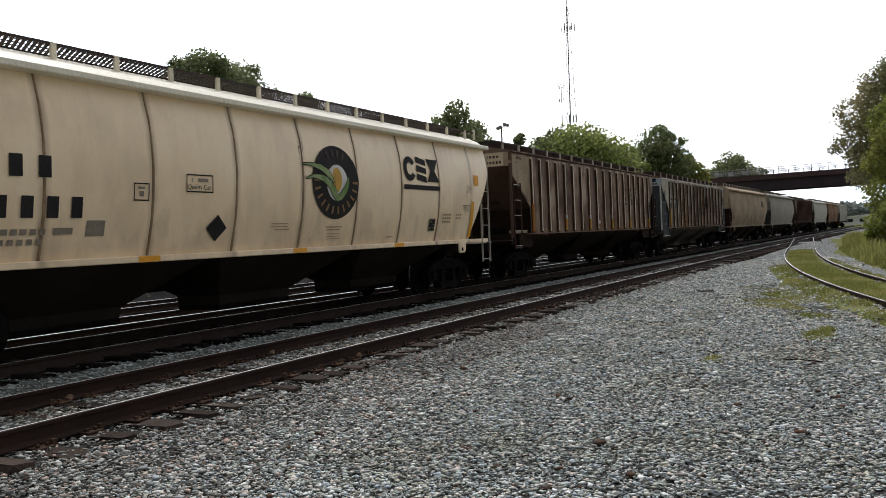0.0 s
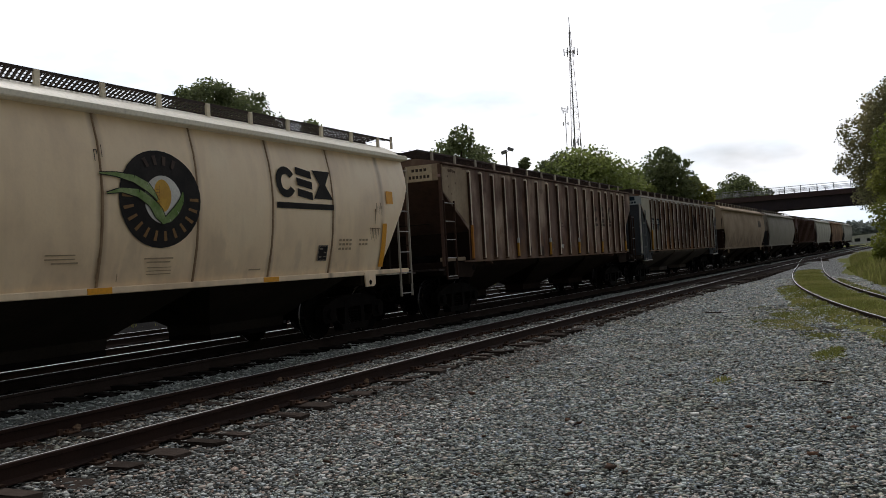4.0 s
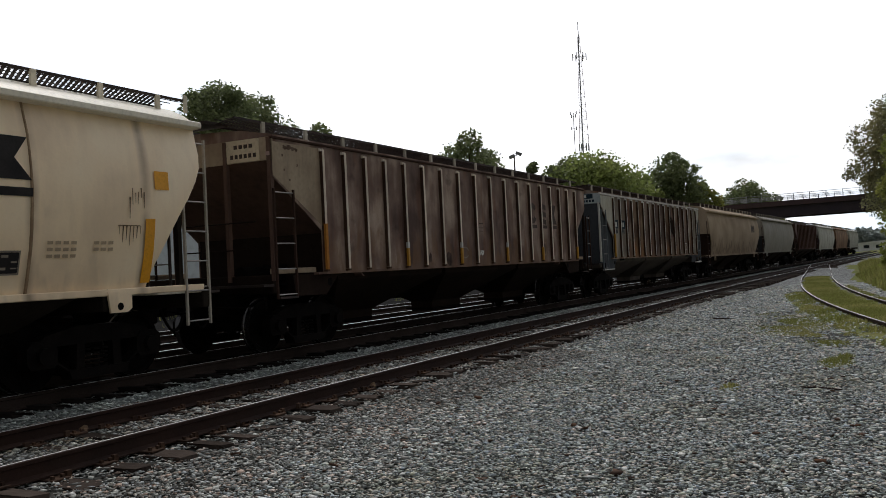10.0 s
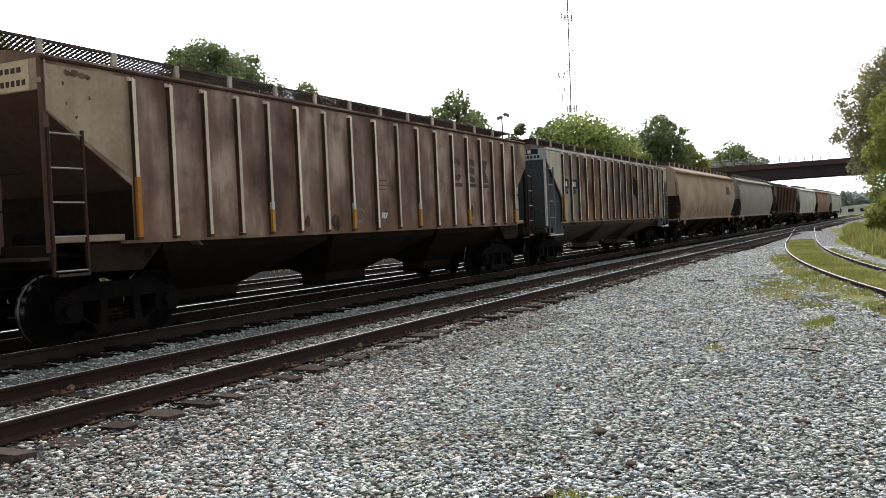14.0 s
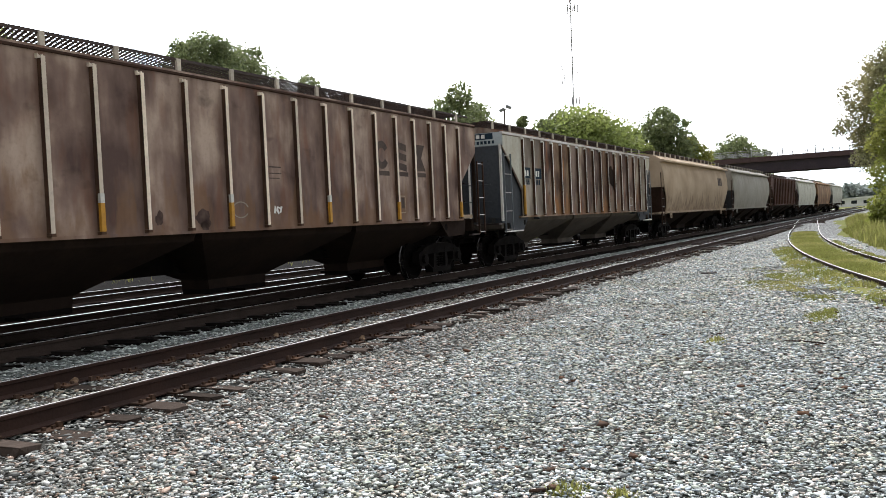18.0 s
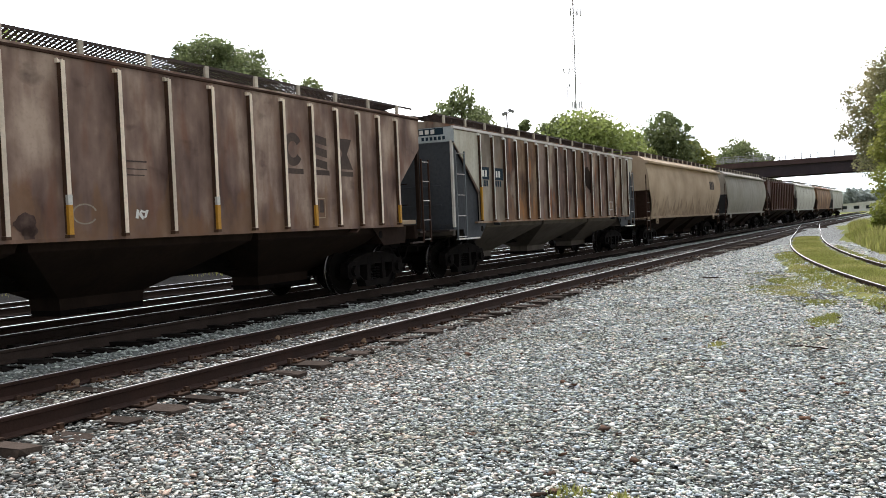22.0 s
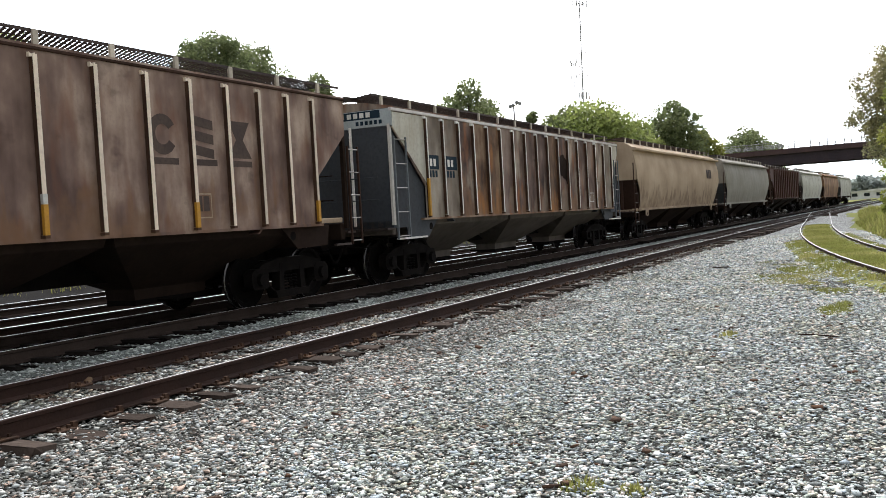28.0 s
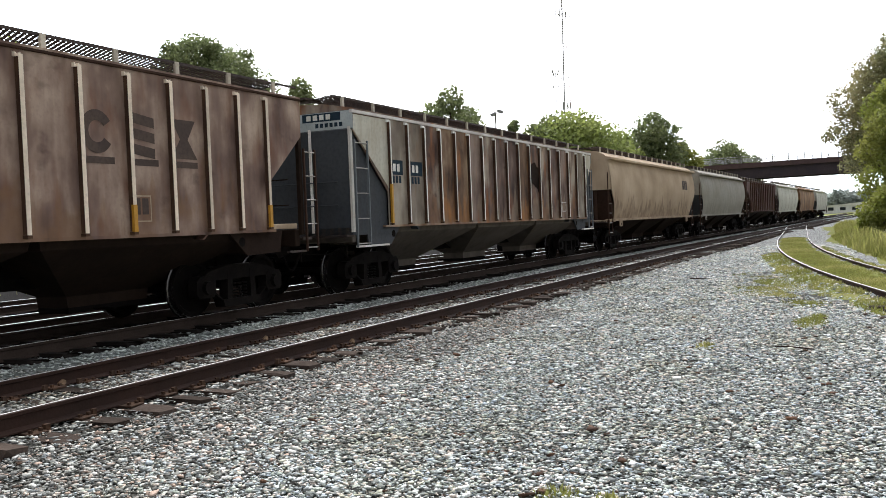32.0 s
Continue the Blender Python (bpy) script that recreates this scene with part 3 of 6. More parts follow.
class Geo:
    """Collects faces for one mesh."""

    def __init__(self):
        self.v, self.f, self.m, self.s = [], [], [], []

    def add(self, verts, faces, slot=0, smooth=False):
        o = len(self.v)
        self.v += [tuple(p) for p in verts]
        self.f += [tuple(o + i for i in f) for f in faces]
        self.m += [slot] * len(faces)
        self.s += [smooth] * len(faces)
        return self

    def box(self, x0, x1, y0, y1, z0, z1, slot=0, cut=0.0):
        """A block; cut chamfers its edges."""
        if cut <= 0:
            c = [(x, y, z) for x in (x0, x1) for y in (y0, y1) for z in (z0, z1)]
            return self.add(c, [(0, 1, 3, 2), (4, 6, 7, 5), (0, 4, 5, 1), (2, 3, 7, 6), (0, 2, 6, 4), (1, 5, 7, 3)], slot)
        bm = bmesh.new()
        bmesh.ops.create_cube(bm, size=1.0)
        for p in bm.verts:
            p.co = Vector(((x0 + x1) / 2 + p.co.x * (x1 - x0), (y0 + y1) / 2 + p.co.y * (y1 - y0), (z0 + z1) / 2 + p.co.z * (z1 - z0)))
        bmesh.ops.bevel(bm, geom=bm.edges[:], offset=cut, segments=1, affect="EDGES")
        self.bm(bm, slot)
        return self

    def bm(self, bm, slot=0, smooth=False):
        bm.verts.index_update()
        self.add([p.co[:] for p in bm.verts], [[p.index for p in f.verts] for f in bm.faces], slot, smooth)
        bm.free()

    def prism(self, outline, y0, y1, slot=0, smooth=False, caps=True):
        """An outline in (x, z), run from y0 to y1."""
        k = len(outline)
        v = [(x, y0, z) for x, z in outline] + [(x, y1, z) for x, z in outline]
        self.add(v, [(i, (i + 1) % k, k + (i + 1) % k, k + i) for i in range(k)], slot, smooth)
        if caps:
            o = len(self.v) - 2 * k
            self.f += [tuple(o + i for i in reversed(range(k))), tuple(o + k + i for i in range(k))]
            self.m += [slot] * 2
            self.s += [False] * 2
        return self

    def plate(self, outline, x0, x1, slot=0):
        """An outline in (y, z), run from x0 to x1."""
        k = len(outline)
        v = [(x0, y, z) for y, z in outline] + [(x1, y, z) for y, z in outline]
        return self.add(v, [(i, (i + 1) % k, k + (i + 1) % k, k + i) for i in range(k)] + [tuple(reversed(range(k))), tuple(range(k, 2 * k))], slot)

    def rod(self, a, b, r, n=6, r2=None, slot=0, smooth=True):
        a, b = Vector(a), Vector(b)
        q = (b - a).to_track_quat("Z", "Y")
        ring = [Vector((math.cos(2 * math.pi * i / n), math.sin(2 * math.pi * i / n), 0)) for i in range(n)]
        v = [a + q @ (p * r) for p in ring] + [b + q @ (p * (r if r2 is None else r2)) for p in ring]
        self.add(v, [(i, (i + 1) % n, n + (i + 1) % n, n + i) for i in range(n)], slot, smooth)
        o = len(self.v) - 2 * n
        self.f += [tuple(o + i for i in reversed(range(n))), tuple(o + n + i for i in range(n))]
        self.m += [slot] * 2
        self.s += [False] * 2
        return self

    def sweep(self, outline, line, slot=0, smooth=False):
        """An outline in (across, z) carried along points (x, y, z) on the ground plane."""
        k, o = len(outline), len(self.v)
        pts = [Vector(p) for p in line]
        for i, p in enumerate(pts):
            d = pts[min(i + 1, len(pts) - 1)] - pts[max(i - 1, 0)]
            d.normalize()
            side = Vector((d.y, -d.x, 0))
            self.v += [tuple(p + side * a + Vector((0, 0, z))) for a, z in outline]
        for i in range(len(pts) - 1):
            for j in range(k):
                self.f.append((o + i * k + j, o + i * k + (j + 1) % k, o + (i + 1) * k + (j + 1) % k, o + (i + 1) * k + j))
                self.m.append(slot)
                self.s.append(smooth)
        return self

    def mesh(self, name, materials, sharp=35):
        me = bpy.data.meshes.new(name)
        me.from_pydata(self.v, [], self.f)
        for x in materials:
            me.materials.append(M[x])
        me.polygons.foreach_set("material_index", self.m)
        me.polygons.foreach_set("use_smooth", self.s)
        if any(self.s):
            me.set_sharp_from_angle(angle=radians(sharp))
        me.update()
        return me

    def weld(self):
        """Joins corners that coincide."""
        at, to = {}, []
        for p in self.v:
            to.append(at.setdefault(tuple(round(c, 4) for c in p), len(at)))
        self.v = list(at)
        self.f = [tuple(to[i] for i in f) for f in self.f]
        keep = [i for i, f in enumerate(self.f) if len(set(f)) == len(f) or len(set(f)) > 2]
        self.f = [tuple(dict.fromkeys(self.f[i])) for i in keep]
        self.m, self.s = [self.m[i] for i in keep], [self.s[i] for i in keep]
        return self


def part(name, geo, materials, parent=None, label="", at=None):
    """Links a mesh as one object under a thing, under a part, or on its own."""
    data = geo.mesh(name, materials.split()) if isinstance(geo, Geo) else geo
    ob = new(name, data)
    if parent is not None:
        ob.parent = parent
    if at is not None:
        ob.matrix_basis = at
    return tagged(ob, label)


# ---- ground ----
def build_ground():
    def steps(marks):
        out = [marks[0][0]]
        for (a, _), (b, s) in zip(marks, marks[1:]):
            k = max(1, round((b - a) / s))
            out += [a + (b - a) * (i + 1) / k for i in range(k)]
        return out

    xs = steps([(-900, 0), (-120, 130), (-30, 15), (4, 0.35), (30, 4), (120, 20), (900, 130)])
    ys = steps([(-600, 0), (-40, 80), (0, 4), (90, 1.2), (220, 8), (1500, 160)])
    v = [(x, y, ground_z(x, y) + (0.012 * noise.noise((x * 1.3, y * 1.3, 0)) if abs(x) < 30 else 0)) for y in ys for x in xs]
    k = len(xs)
    f, slots = [], []
    for j in range(len(ys) - 1):
        for i in range(k - 1):
            f.append((j * k + i, j * k + i + 1, (j + 1) * k + i + 1, (j + 1) * k + i))
            x, y = (xs[i] + xs[i + 1]) / 2, (ys[j] + ys[j + 1]) / 2
            u, edge = x - bend(y), noise.noise((x * 0.35, y * 0.12, 3))
            green = u < -23.3 + 0.6 * edge or (x > spur(y) + 2.1 + 0.7 * edge and y > 24) or y > 190 or x > 9 or x < -60 or (abs(x - spur(y)) < 0.70 and 12 < y < 55) or (-1.5 < x - spur(y) < -0.8 and 14 < y < 36 and edge > -0.3)
            # Slot 2 blackens the ground under and behind the train for its shade.
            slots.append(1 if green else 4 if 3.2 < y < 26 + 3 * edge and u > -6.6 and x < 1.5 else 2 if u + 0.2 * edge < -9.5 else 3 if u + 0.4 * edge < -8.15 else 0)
    g = Geo()
    g.v, g.f, g.m, g.s = v, f, slots, [True] * len(f)
    ob = part("ground", g, "gravel grass_ground oily_ballast dirty_ballast gravel_bed")
    return tagged(ob, "grey crushed stone ballast running into rough grass", "ground", kind="structure")


build_ground()

# ---- tracks ----
RAIL = [(-0.07, -0.172), (0.07, -0.172), (0.07, -0.160), (0.012, -0.135), (0.010, -0.045), (0.034, -0.034), (0.036, -0.006), (0.030, -0.001), (-0.030, -0.001), (-0.036, -0.006), (-0.034, -0.034), (-0.010, -0.045), (-0.012, -0.135), (-0.07, -0.160)]


def line_of(offset, top, y0, y1, step=2.0, path=bend):
    k = int((y1 - y0) / step)
    return [(offset + path(y0 + i * step), y0 + i * step, spur_top(y0 + i * step) if path is spur else top) for i in range(k + 1)]


def rail_part(line, parent, label, worn=0.013, steel="rail"):
    g = Geo().sweep(RAIL, line)
    ob = part("rail", g, steel, parent, label)
    head = Geo().sweep([(-worn, 0.001), (-worn, -0.003), (worn, -0.003), (worn, 0.001)], line)
    part("running_surface", head, "rail_top", ob, "polished steel running surface")
    return ob


def tie_mesh(material, seed=0):
    g, rnd = Geo().box(-1.3, 1.3, -0.115, 0.115, -0.36, -0.186, cut=0.016), random.Random(seed)
    for i, p in enumerate(g.v):
        g.v[i] = (p[0] + rnd.uniform(-0.09, 0.05), p[1] + rnd.uniform(-0.022, 0.022), p[2] + rnd.uniform(-0.016, 0.006))
    return g.mesh("tie", [material])


def plate_mesh():
    g = Geo().box(-0.17, 0.17, -0.09, 0.09, -0.188, -0.168, cut=0.004)
    for x in (-0.11, 0.11):
        for y in (-0.05, 0.05):
            g.box(x - 0.014, x + 0.014, y - 0.014, y + 0.014, -0.172, -0.142)
    for x in (-0.09, 0.09):
        g.box(x - 0.02, x + 0.02, 0.10, 0.15, -0.19, -0.13)
    return g.mesh("tie_plate", ["plate"])


TIES, PLATE = [tie_mesh("tie", i) for i in range(7)], plate_mesh()
TIE_OILY_SHADED = tie_mesh("tie_oily_shaded", 9)


def track(label, centre, top, y0, y1, ties, plates, path=bend):
    """Rails on tie plates and wooden ties. ties, plates: the stretches along y in which they are laid piece by piece."""
    root = tagged(new("railway_track"), label, "railway track", "tracks", "structure")
    for side in (-GAUGE / 2, GAUGE / 2):
        # Thinner bright strip on the train's near rail puts in the train's shade.
        rail_part(line_of(centre + side, top, y0, y1, 1.5 if path is spur else 2.0, path), root, "rusty steel rail", 0.010 if path is spur else 0.034 if centre < -12 else 0.005 if centre == TRAIN and side > 0 else 0.010, "rail_oily" if path is bend and centre < NEAR else "rail")
    rnd = random.Random(int(centre * 100))
    rest, y = Geo(), y0 + 0.3
    while y < min(y1, 120):
        lean = -heading(y) if path is bend else math.degrees(math.atan(path(y - 0.5) - path(y + 0.5)))
        m = pose(centre + path(y) + rnd.uniform(-0.06, 0.06), y, (spur_top(y) + 0.035 if path is spur else top + 0.03 if centre == TRAIN else top) + rnd.uniform(-0.010, 0.020), 0, rnd.uniform(-0.9, 0.9), lean + rnd.uniform(-2.2, 2.2))
        if ties[0] <= y <= ties[1]:
            part("tie", rnd.choice(TIES) if centre == NEAR or path is spur else TIE_OILY_SHADED, "", root, at=m)
        else:
            q = [m @ Vector(p) for p in ((-1.3, -0.11, -0.186), (1.3, -0.11, -0.186), (1.3, 0.11, -0.186), (-1.3, 0.11, -0.186), (-1.3, -0.11, -0.3), (1.3, -0.11, -0.3), (1.3, 0.11, -0.3), (-1.3, 0.11, -0.3))]
            rest.add(q, [(0, 1, 2, 3), (4, 5, 1, 0), (5, 6, 2, 1), (6, 7, 3, 2), (7, 4, 0, 3)])
        if plates[0] <= y <= plates[1]:
            for side in (-GAUGE / 2, GAUGE / 2):
                part("tie_plate", PLATE, "", root, at=m @ pose(side, 0, 0.0, 0, 0, rnd.choice((0, 180))))
        y += 0.5 + rnd.uniform(-0.04, 0.04)
    if rest.v:
        tagged(part("far_ties", rest, "tie" if centre == NEAR or path is spur else "tie_oily_shaded", root), kind="stuff")
    return root


near_track = track("near railway track with rusty rails on weathered ties", NEAR, 0.0, -14, 240, (2, 62), (2, 34))


def rail_clip(y, side):
    """A bright rusty rail anchor driven onto the rail's foot."""
    g = Geo().plate([(-0.06, -0.17), (0.06, -0.17), (0.05, -0.12), (0.02, -0.105), (-0.04, -0.13)], 0.03, 0.055).box(0.02, 0.08, -0.025, 0.025, -0.172, -0.14, cut=0.008)
    part("rail_anchor", g, "anchor", near_track, "bright rusty rail anchor", pose(NEAR + side * GAUGE / 2 + bend(y), y, 0))


for y, side in ((6.86, -1), (10.46, -1), (10.37, 1)):
    rail_clip(y, side)
track("railway track that carries the grain train", TRAIN, 0.094, -14, 240, (4, 60), (9, 9))
track("railway track behind the train with polished rails", THIRD, -0.08, -14, 200, (0, 0), (0, 0))
track("farthest railway track beside the bank", FOURTH, -0.09, -14, 200, (0, 0), (0, 0))
track("curved siding overgrown with grass between its rails", 0.0, 0.0, 8, 84, (30, 60), (0, 0), spur)

# ---- the train ----
WHEEL_R = 0.457


# metres rolled, second by second
ROLLED = (0.0, -1.15, -2.29, -3.43, -4.55, -5.66, -6.74, -7.81, -8.88, -9.94, -11.01, -12.05, -13.08, -14.11, -15.09, -16.04, -16.95, -17.84, -18.69, -19.50, -20.28, -21.03, -21.74, -22.42, -23.05, -23.60, -24.10, -24.54, -24.92, -25.24, -25.47, -25.63, -25.71)


def travel(t):
    """How far the train has rolled at t, along the track towards the camera."""
    i = min(int(t), 31)
    p0, p1, p2, p3 = ROLLED[max(i - 1, 0)], ROLLED[i], ROLLED[i + 1], ROLLED[min(i + 2, 32)]
    k = t - i
    return p1 + 0.5 * k * (p2 - p0 + k * (2 * p0 - 5 * p1 + 4 * p2 - p3 + k * (3 * (p1 - p2) + p3 - p0)))


def side_frame():
    """Cast side frame: a truss with two windows, spring nest and axle-box ends."""
    g = Geo()
    for y in (-0.875, 0.875):
        g.plate([(y - 0.22, 0.36), (y - 0.17, 0.30), (y + 0.17, 0.30), (y + 0.22, 0.36), (y + 0.22, 0.56), (y + 0.14, 0.64), (y - 0.14, 0.64), (y - 0.22, 0.56)], -0.09, 0.09)
        g.rod((0.06, y, 0.457), (0.16, y, 0.457), 0.105, 10)
    g.plate([(-1.0, 0.56), (1.0, 0.56), (0.82, 0.70), (0.35, 0.79), (-0.35, 0.79), (-0.82, 0.70)], -0.08, 0.08)
    g.plate([(-0.45, 0.12), (0.45, 0.12), (0.50, 0.24), (-0.50, 0.24)], -0.1, 0.1)
    for s in (-1, 1):
        k = [(s * 0.50, 0.24), (s * 0.38, 0.18), (s * 0.72, 0.42), (s * 0.86, 0.46)]
        g.plate(k if s > 0 else k[::-1], -0.08, 0.08)
        c = [(s * 0.24, 0.20), (s * 0.38, 0.20), (s * 0.34, 0.70), (s * 0.22, 0.70)]
        g.plate(c if s > 0 else c[::-1], -0.085, 0.085)
    for y in (-0.14, 0.0, 0.14):
        for z in range(5):
            g.rod((0, y, 0.24 + z * 0.055), (0, y, 0.265 + z * 0.055), 0.062, 8)
    return g


def wheelset():
    """Axle and both wheels, turned as one piece."""
    wheel = [(0.9, 0.0), (0.9, 0.075), (0.80, 0.08), (0.80, 0.15), (0.765, 0.20), (0.78, 0.36), (0.82, 0.395), (0.82, 0.450), (0.725, 0.458), (0.715, 0.480), (0.685, 0.482), (0.685, 0.40), (0.74, 0.36), (0.735, 0.22), (0.70, 0.16), (0.69, 0.08)]
    pts = wheel + [(-x, r) for x, r in reversed(wheel)]
    n, g = 28, Geo()
    g.v = [(x, r * math.cos(2 * math.pi * i / n), r * math.sin(2 * math.pi * i / n)) for x, r in pts for i in range(n)]
    for a in range(len(pts) - 1):
        tread = pts[a][1] > 0.44 and pts[a + 1][1] > 0.44
        for i in range(n):
            g.f.append((a * n + i, (a + 1) * n + i, (a + 1) * n + (i + 1) % n, a * n + (i + 1) % n))
            g.m.append(1 if tread else 0)
            g.s.append(True)
    return g.weld()


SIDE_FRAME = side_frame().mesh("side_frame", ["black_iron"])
WHEELSET = wheelset().mesh("wheelset", ["wheel_grime_shaded", "wheel_tread"])
WHEELS = []


def bogie(parent, y):
    g = Geo().box(-0.95, 0.95, -0.2, 0.2, 0.48, 0.74, cut=0.03).box(-0.3, 0.3, -0.3, 0.3, 0.72, 0.9, cut=0.03)
    for s in (-1, 1):
        g.rod((-0.8, s * 0.45, 0.4), (0.8, s * 0.45, 0.4), 0.05, 6)
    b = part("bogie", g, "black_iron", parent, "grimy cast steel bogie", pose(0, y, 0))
    for s in (-1, 1):
        part("side_frame", SIDE_FRAME, "", b, at=pose(s * 1.0, 0, 0, 0, 0, 0 if s > 0 else 180))
    for s in (-0.875, 0.875):
        w = part("wheelset", WHEELSET, "", b, at=pose(0, s, WHEEL_R))
        WHEELS.append((w, s))


def coupler(parent, y, s):
    g = Geo().box(-0.075, 0.075, y, y + s * 0.42, 0.80, 0.98) if s > 0 else Geo().box(-0.075, 0.075, y + s * 0.42, y, 0.80, 0.98)
    g.plate([(y + s * 0.36, 0.74), (y + s * 0.52, 0.74), (y + s * 0.60, 0.86), (y + s * 0.52, 1.03), (y + s * 0.36, 1.03)][::s], -0.16, 0.16)
    part("coupler", g, "black_iron", parent, "knuckle coupler")
    h = Geo()
    pts = [Vector((0.32, y + s * (0.05 + 0.55 * i / 8), 0.86 - 0.34 * math.sin(math.pi * i / 8 * 0.95))) for i in range(9)]
    for a, b in zip(pts, pts[1:]):
        h.rod(a, b, 0.022, 6)
    part("air_hose", h, "black_iron", parent, "rubber air hose")


def ladder(parent, material, x, ya, yb, z0, z1, rungs, across=False):
    """Two stiles and their rungs on a side (across: on an end)."""
    def at(u, z, off=0.0):
        return (u, x + off, z) if across else (x + off, u, z)
    g = Geo()
    for u in (ya, yb):
        a, b = at(u - 0.016, z0, -0.012), at(u + 0.016, z1, 0.025)
        g.box(min(a[0], b[0]), max(a[0], b[0]), min(a[1], b[1]), max(a[1], b[1]), z0, z1)
    made = part("ladder", g, material, parent)
    rung = Geo().rod(at(ya, 0.0, 0.01), at(yb, 0.0, 0.01), 0.012, 6).mesh("rung", ["rung"])
    for i in range(rungs):
        part("rung", rung, "", made, at=pose(0, 0, z0 + 0.06 + (z1 - z0 - 0.12) * i / (rungs - 1)))
    return made


def grating(y0, y1, x0, x1, z):
    """Open steel running board: edge angles, bearer bars and close cross bars."""
    g = Geo()
    for x in (x0, x1):
        g.box(x - 0.008, x + 0.008, y0, y1, z - 0.040, z)
    for k in range(1, 4):
        x = x0 + (x1 - x0) * k / 4
        g.box(x - 0.004, x + 0.004, y0, y1, z - 0.012, z)
    n = int((y1 - y0 - 0.42) / 0.085)
    for i in range(n):
        y = y0 + 0.02 + i * 0.085
        v = [(x, y + b * 0.051 + a, h) for a, x in ((0.38, x0), (0.0, x1)) for b in (0, 1) for h in (z - 0.012, z - 0.004)]
        g.add(v, [(0, 4, 5, 1), (2, 3, 7, 6), (1, 5, 7, 3), (0, 2, 6, 4)])
    return g


def hopper_bottom(half_top, half_low, low_x, y):
    """A discharge hopper: sheets that slope in to a gate."""
    g = Geo()
    t, b = [(-1.40, -half_top), (1.40, -half_top), (1.40, half_top), (-1.40, half_top)], [(-low_x, -half_low), (low_x, -half_low), (low_x, half_low), (-low_x, half_low)]
    m = [(-1.36, -half_top + 0.05), (1.36, -half_top + 0.05), (1.36, half_top - 0.05), (-1.36, half_top - 0.05)]
    v = [(p, q + y, 1.36) for p, q in t] + [(p, q + y, 1.18) for p, q in m] + [(p, q + y, 0.50) for p, q in b] + [(p * 0.97, q * 0.97 + y, 0.34) for p, q in b]
    f = [(4 * r + i, 4 * r + 4 + i, 4 * r + 4 + (i + 1) % 4, 4 * r + (i + 1) % 4) for r in range(3) for i in range(4)] + [(12, 13, 14, 15)]
    return g.add(v, [q[::-1] for q in f])


def decal(quads, side, lift, cells=4):
    """Flat paint on the side of a wagon: quads in (y, z), laid on side(z)."""
    g = Geo()
    for q in quads:
        (ay, az), (by, bz), (cy, cz), (dy, dz) = q
        rows = []
        for i in range(cells + 1):
            k = i / cells
            p, r = (ay + (dy - ay) * k, az + (dz - az) * k), (by + (cy - by) * k, bz + (cz - bz) * k)
            rows += [(side(p[1]) + lift, *p), (side(r[1]) + lift, *r)]
        g.add(rows, [(2 * i, 2 * i + 1, 2 * i + 3, 2 * i + 2) for i in range(cells)])
    return g


def rect(y0, y1, z0, z1):
    return [(y0, z0), (y1, z0), (y1, z1), (y0, z1)]


def ring(cy, cz, ry, rz, inner, a0=0.0, a1=360.0, n=36):
    out = []
    for i in range(n):
        a, b = radians(a0 + (a1 - a0) * i / n), radians(a0 + (a1 - a0) * (i + 1) / n)
        out.append([(cy + ry * inner * math.cos(a), cz + rz * inner * math.sin(a)), (cy + ry * math.cos(a), cz + rz * math.sin(a)), (cy + ry * math.cos(b), cz + rz * math.sin(b)), (cy + ry * inner * math.cos(b), cz + rz * inner * math.sin(b))])
    return out


def frame_lines(y0, y1, z0, z1, w=0.018):
    return [rect(y0, y1, z0, z0 + w), rect(y0, y1, z1 - w, z1), rect(y0, y0 + w, z0, z1), rect(y1 - w, y1, z0, z1)]


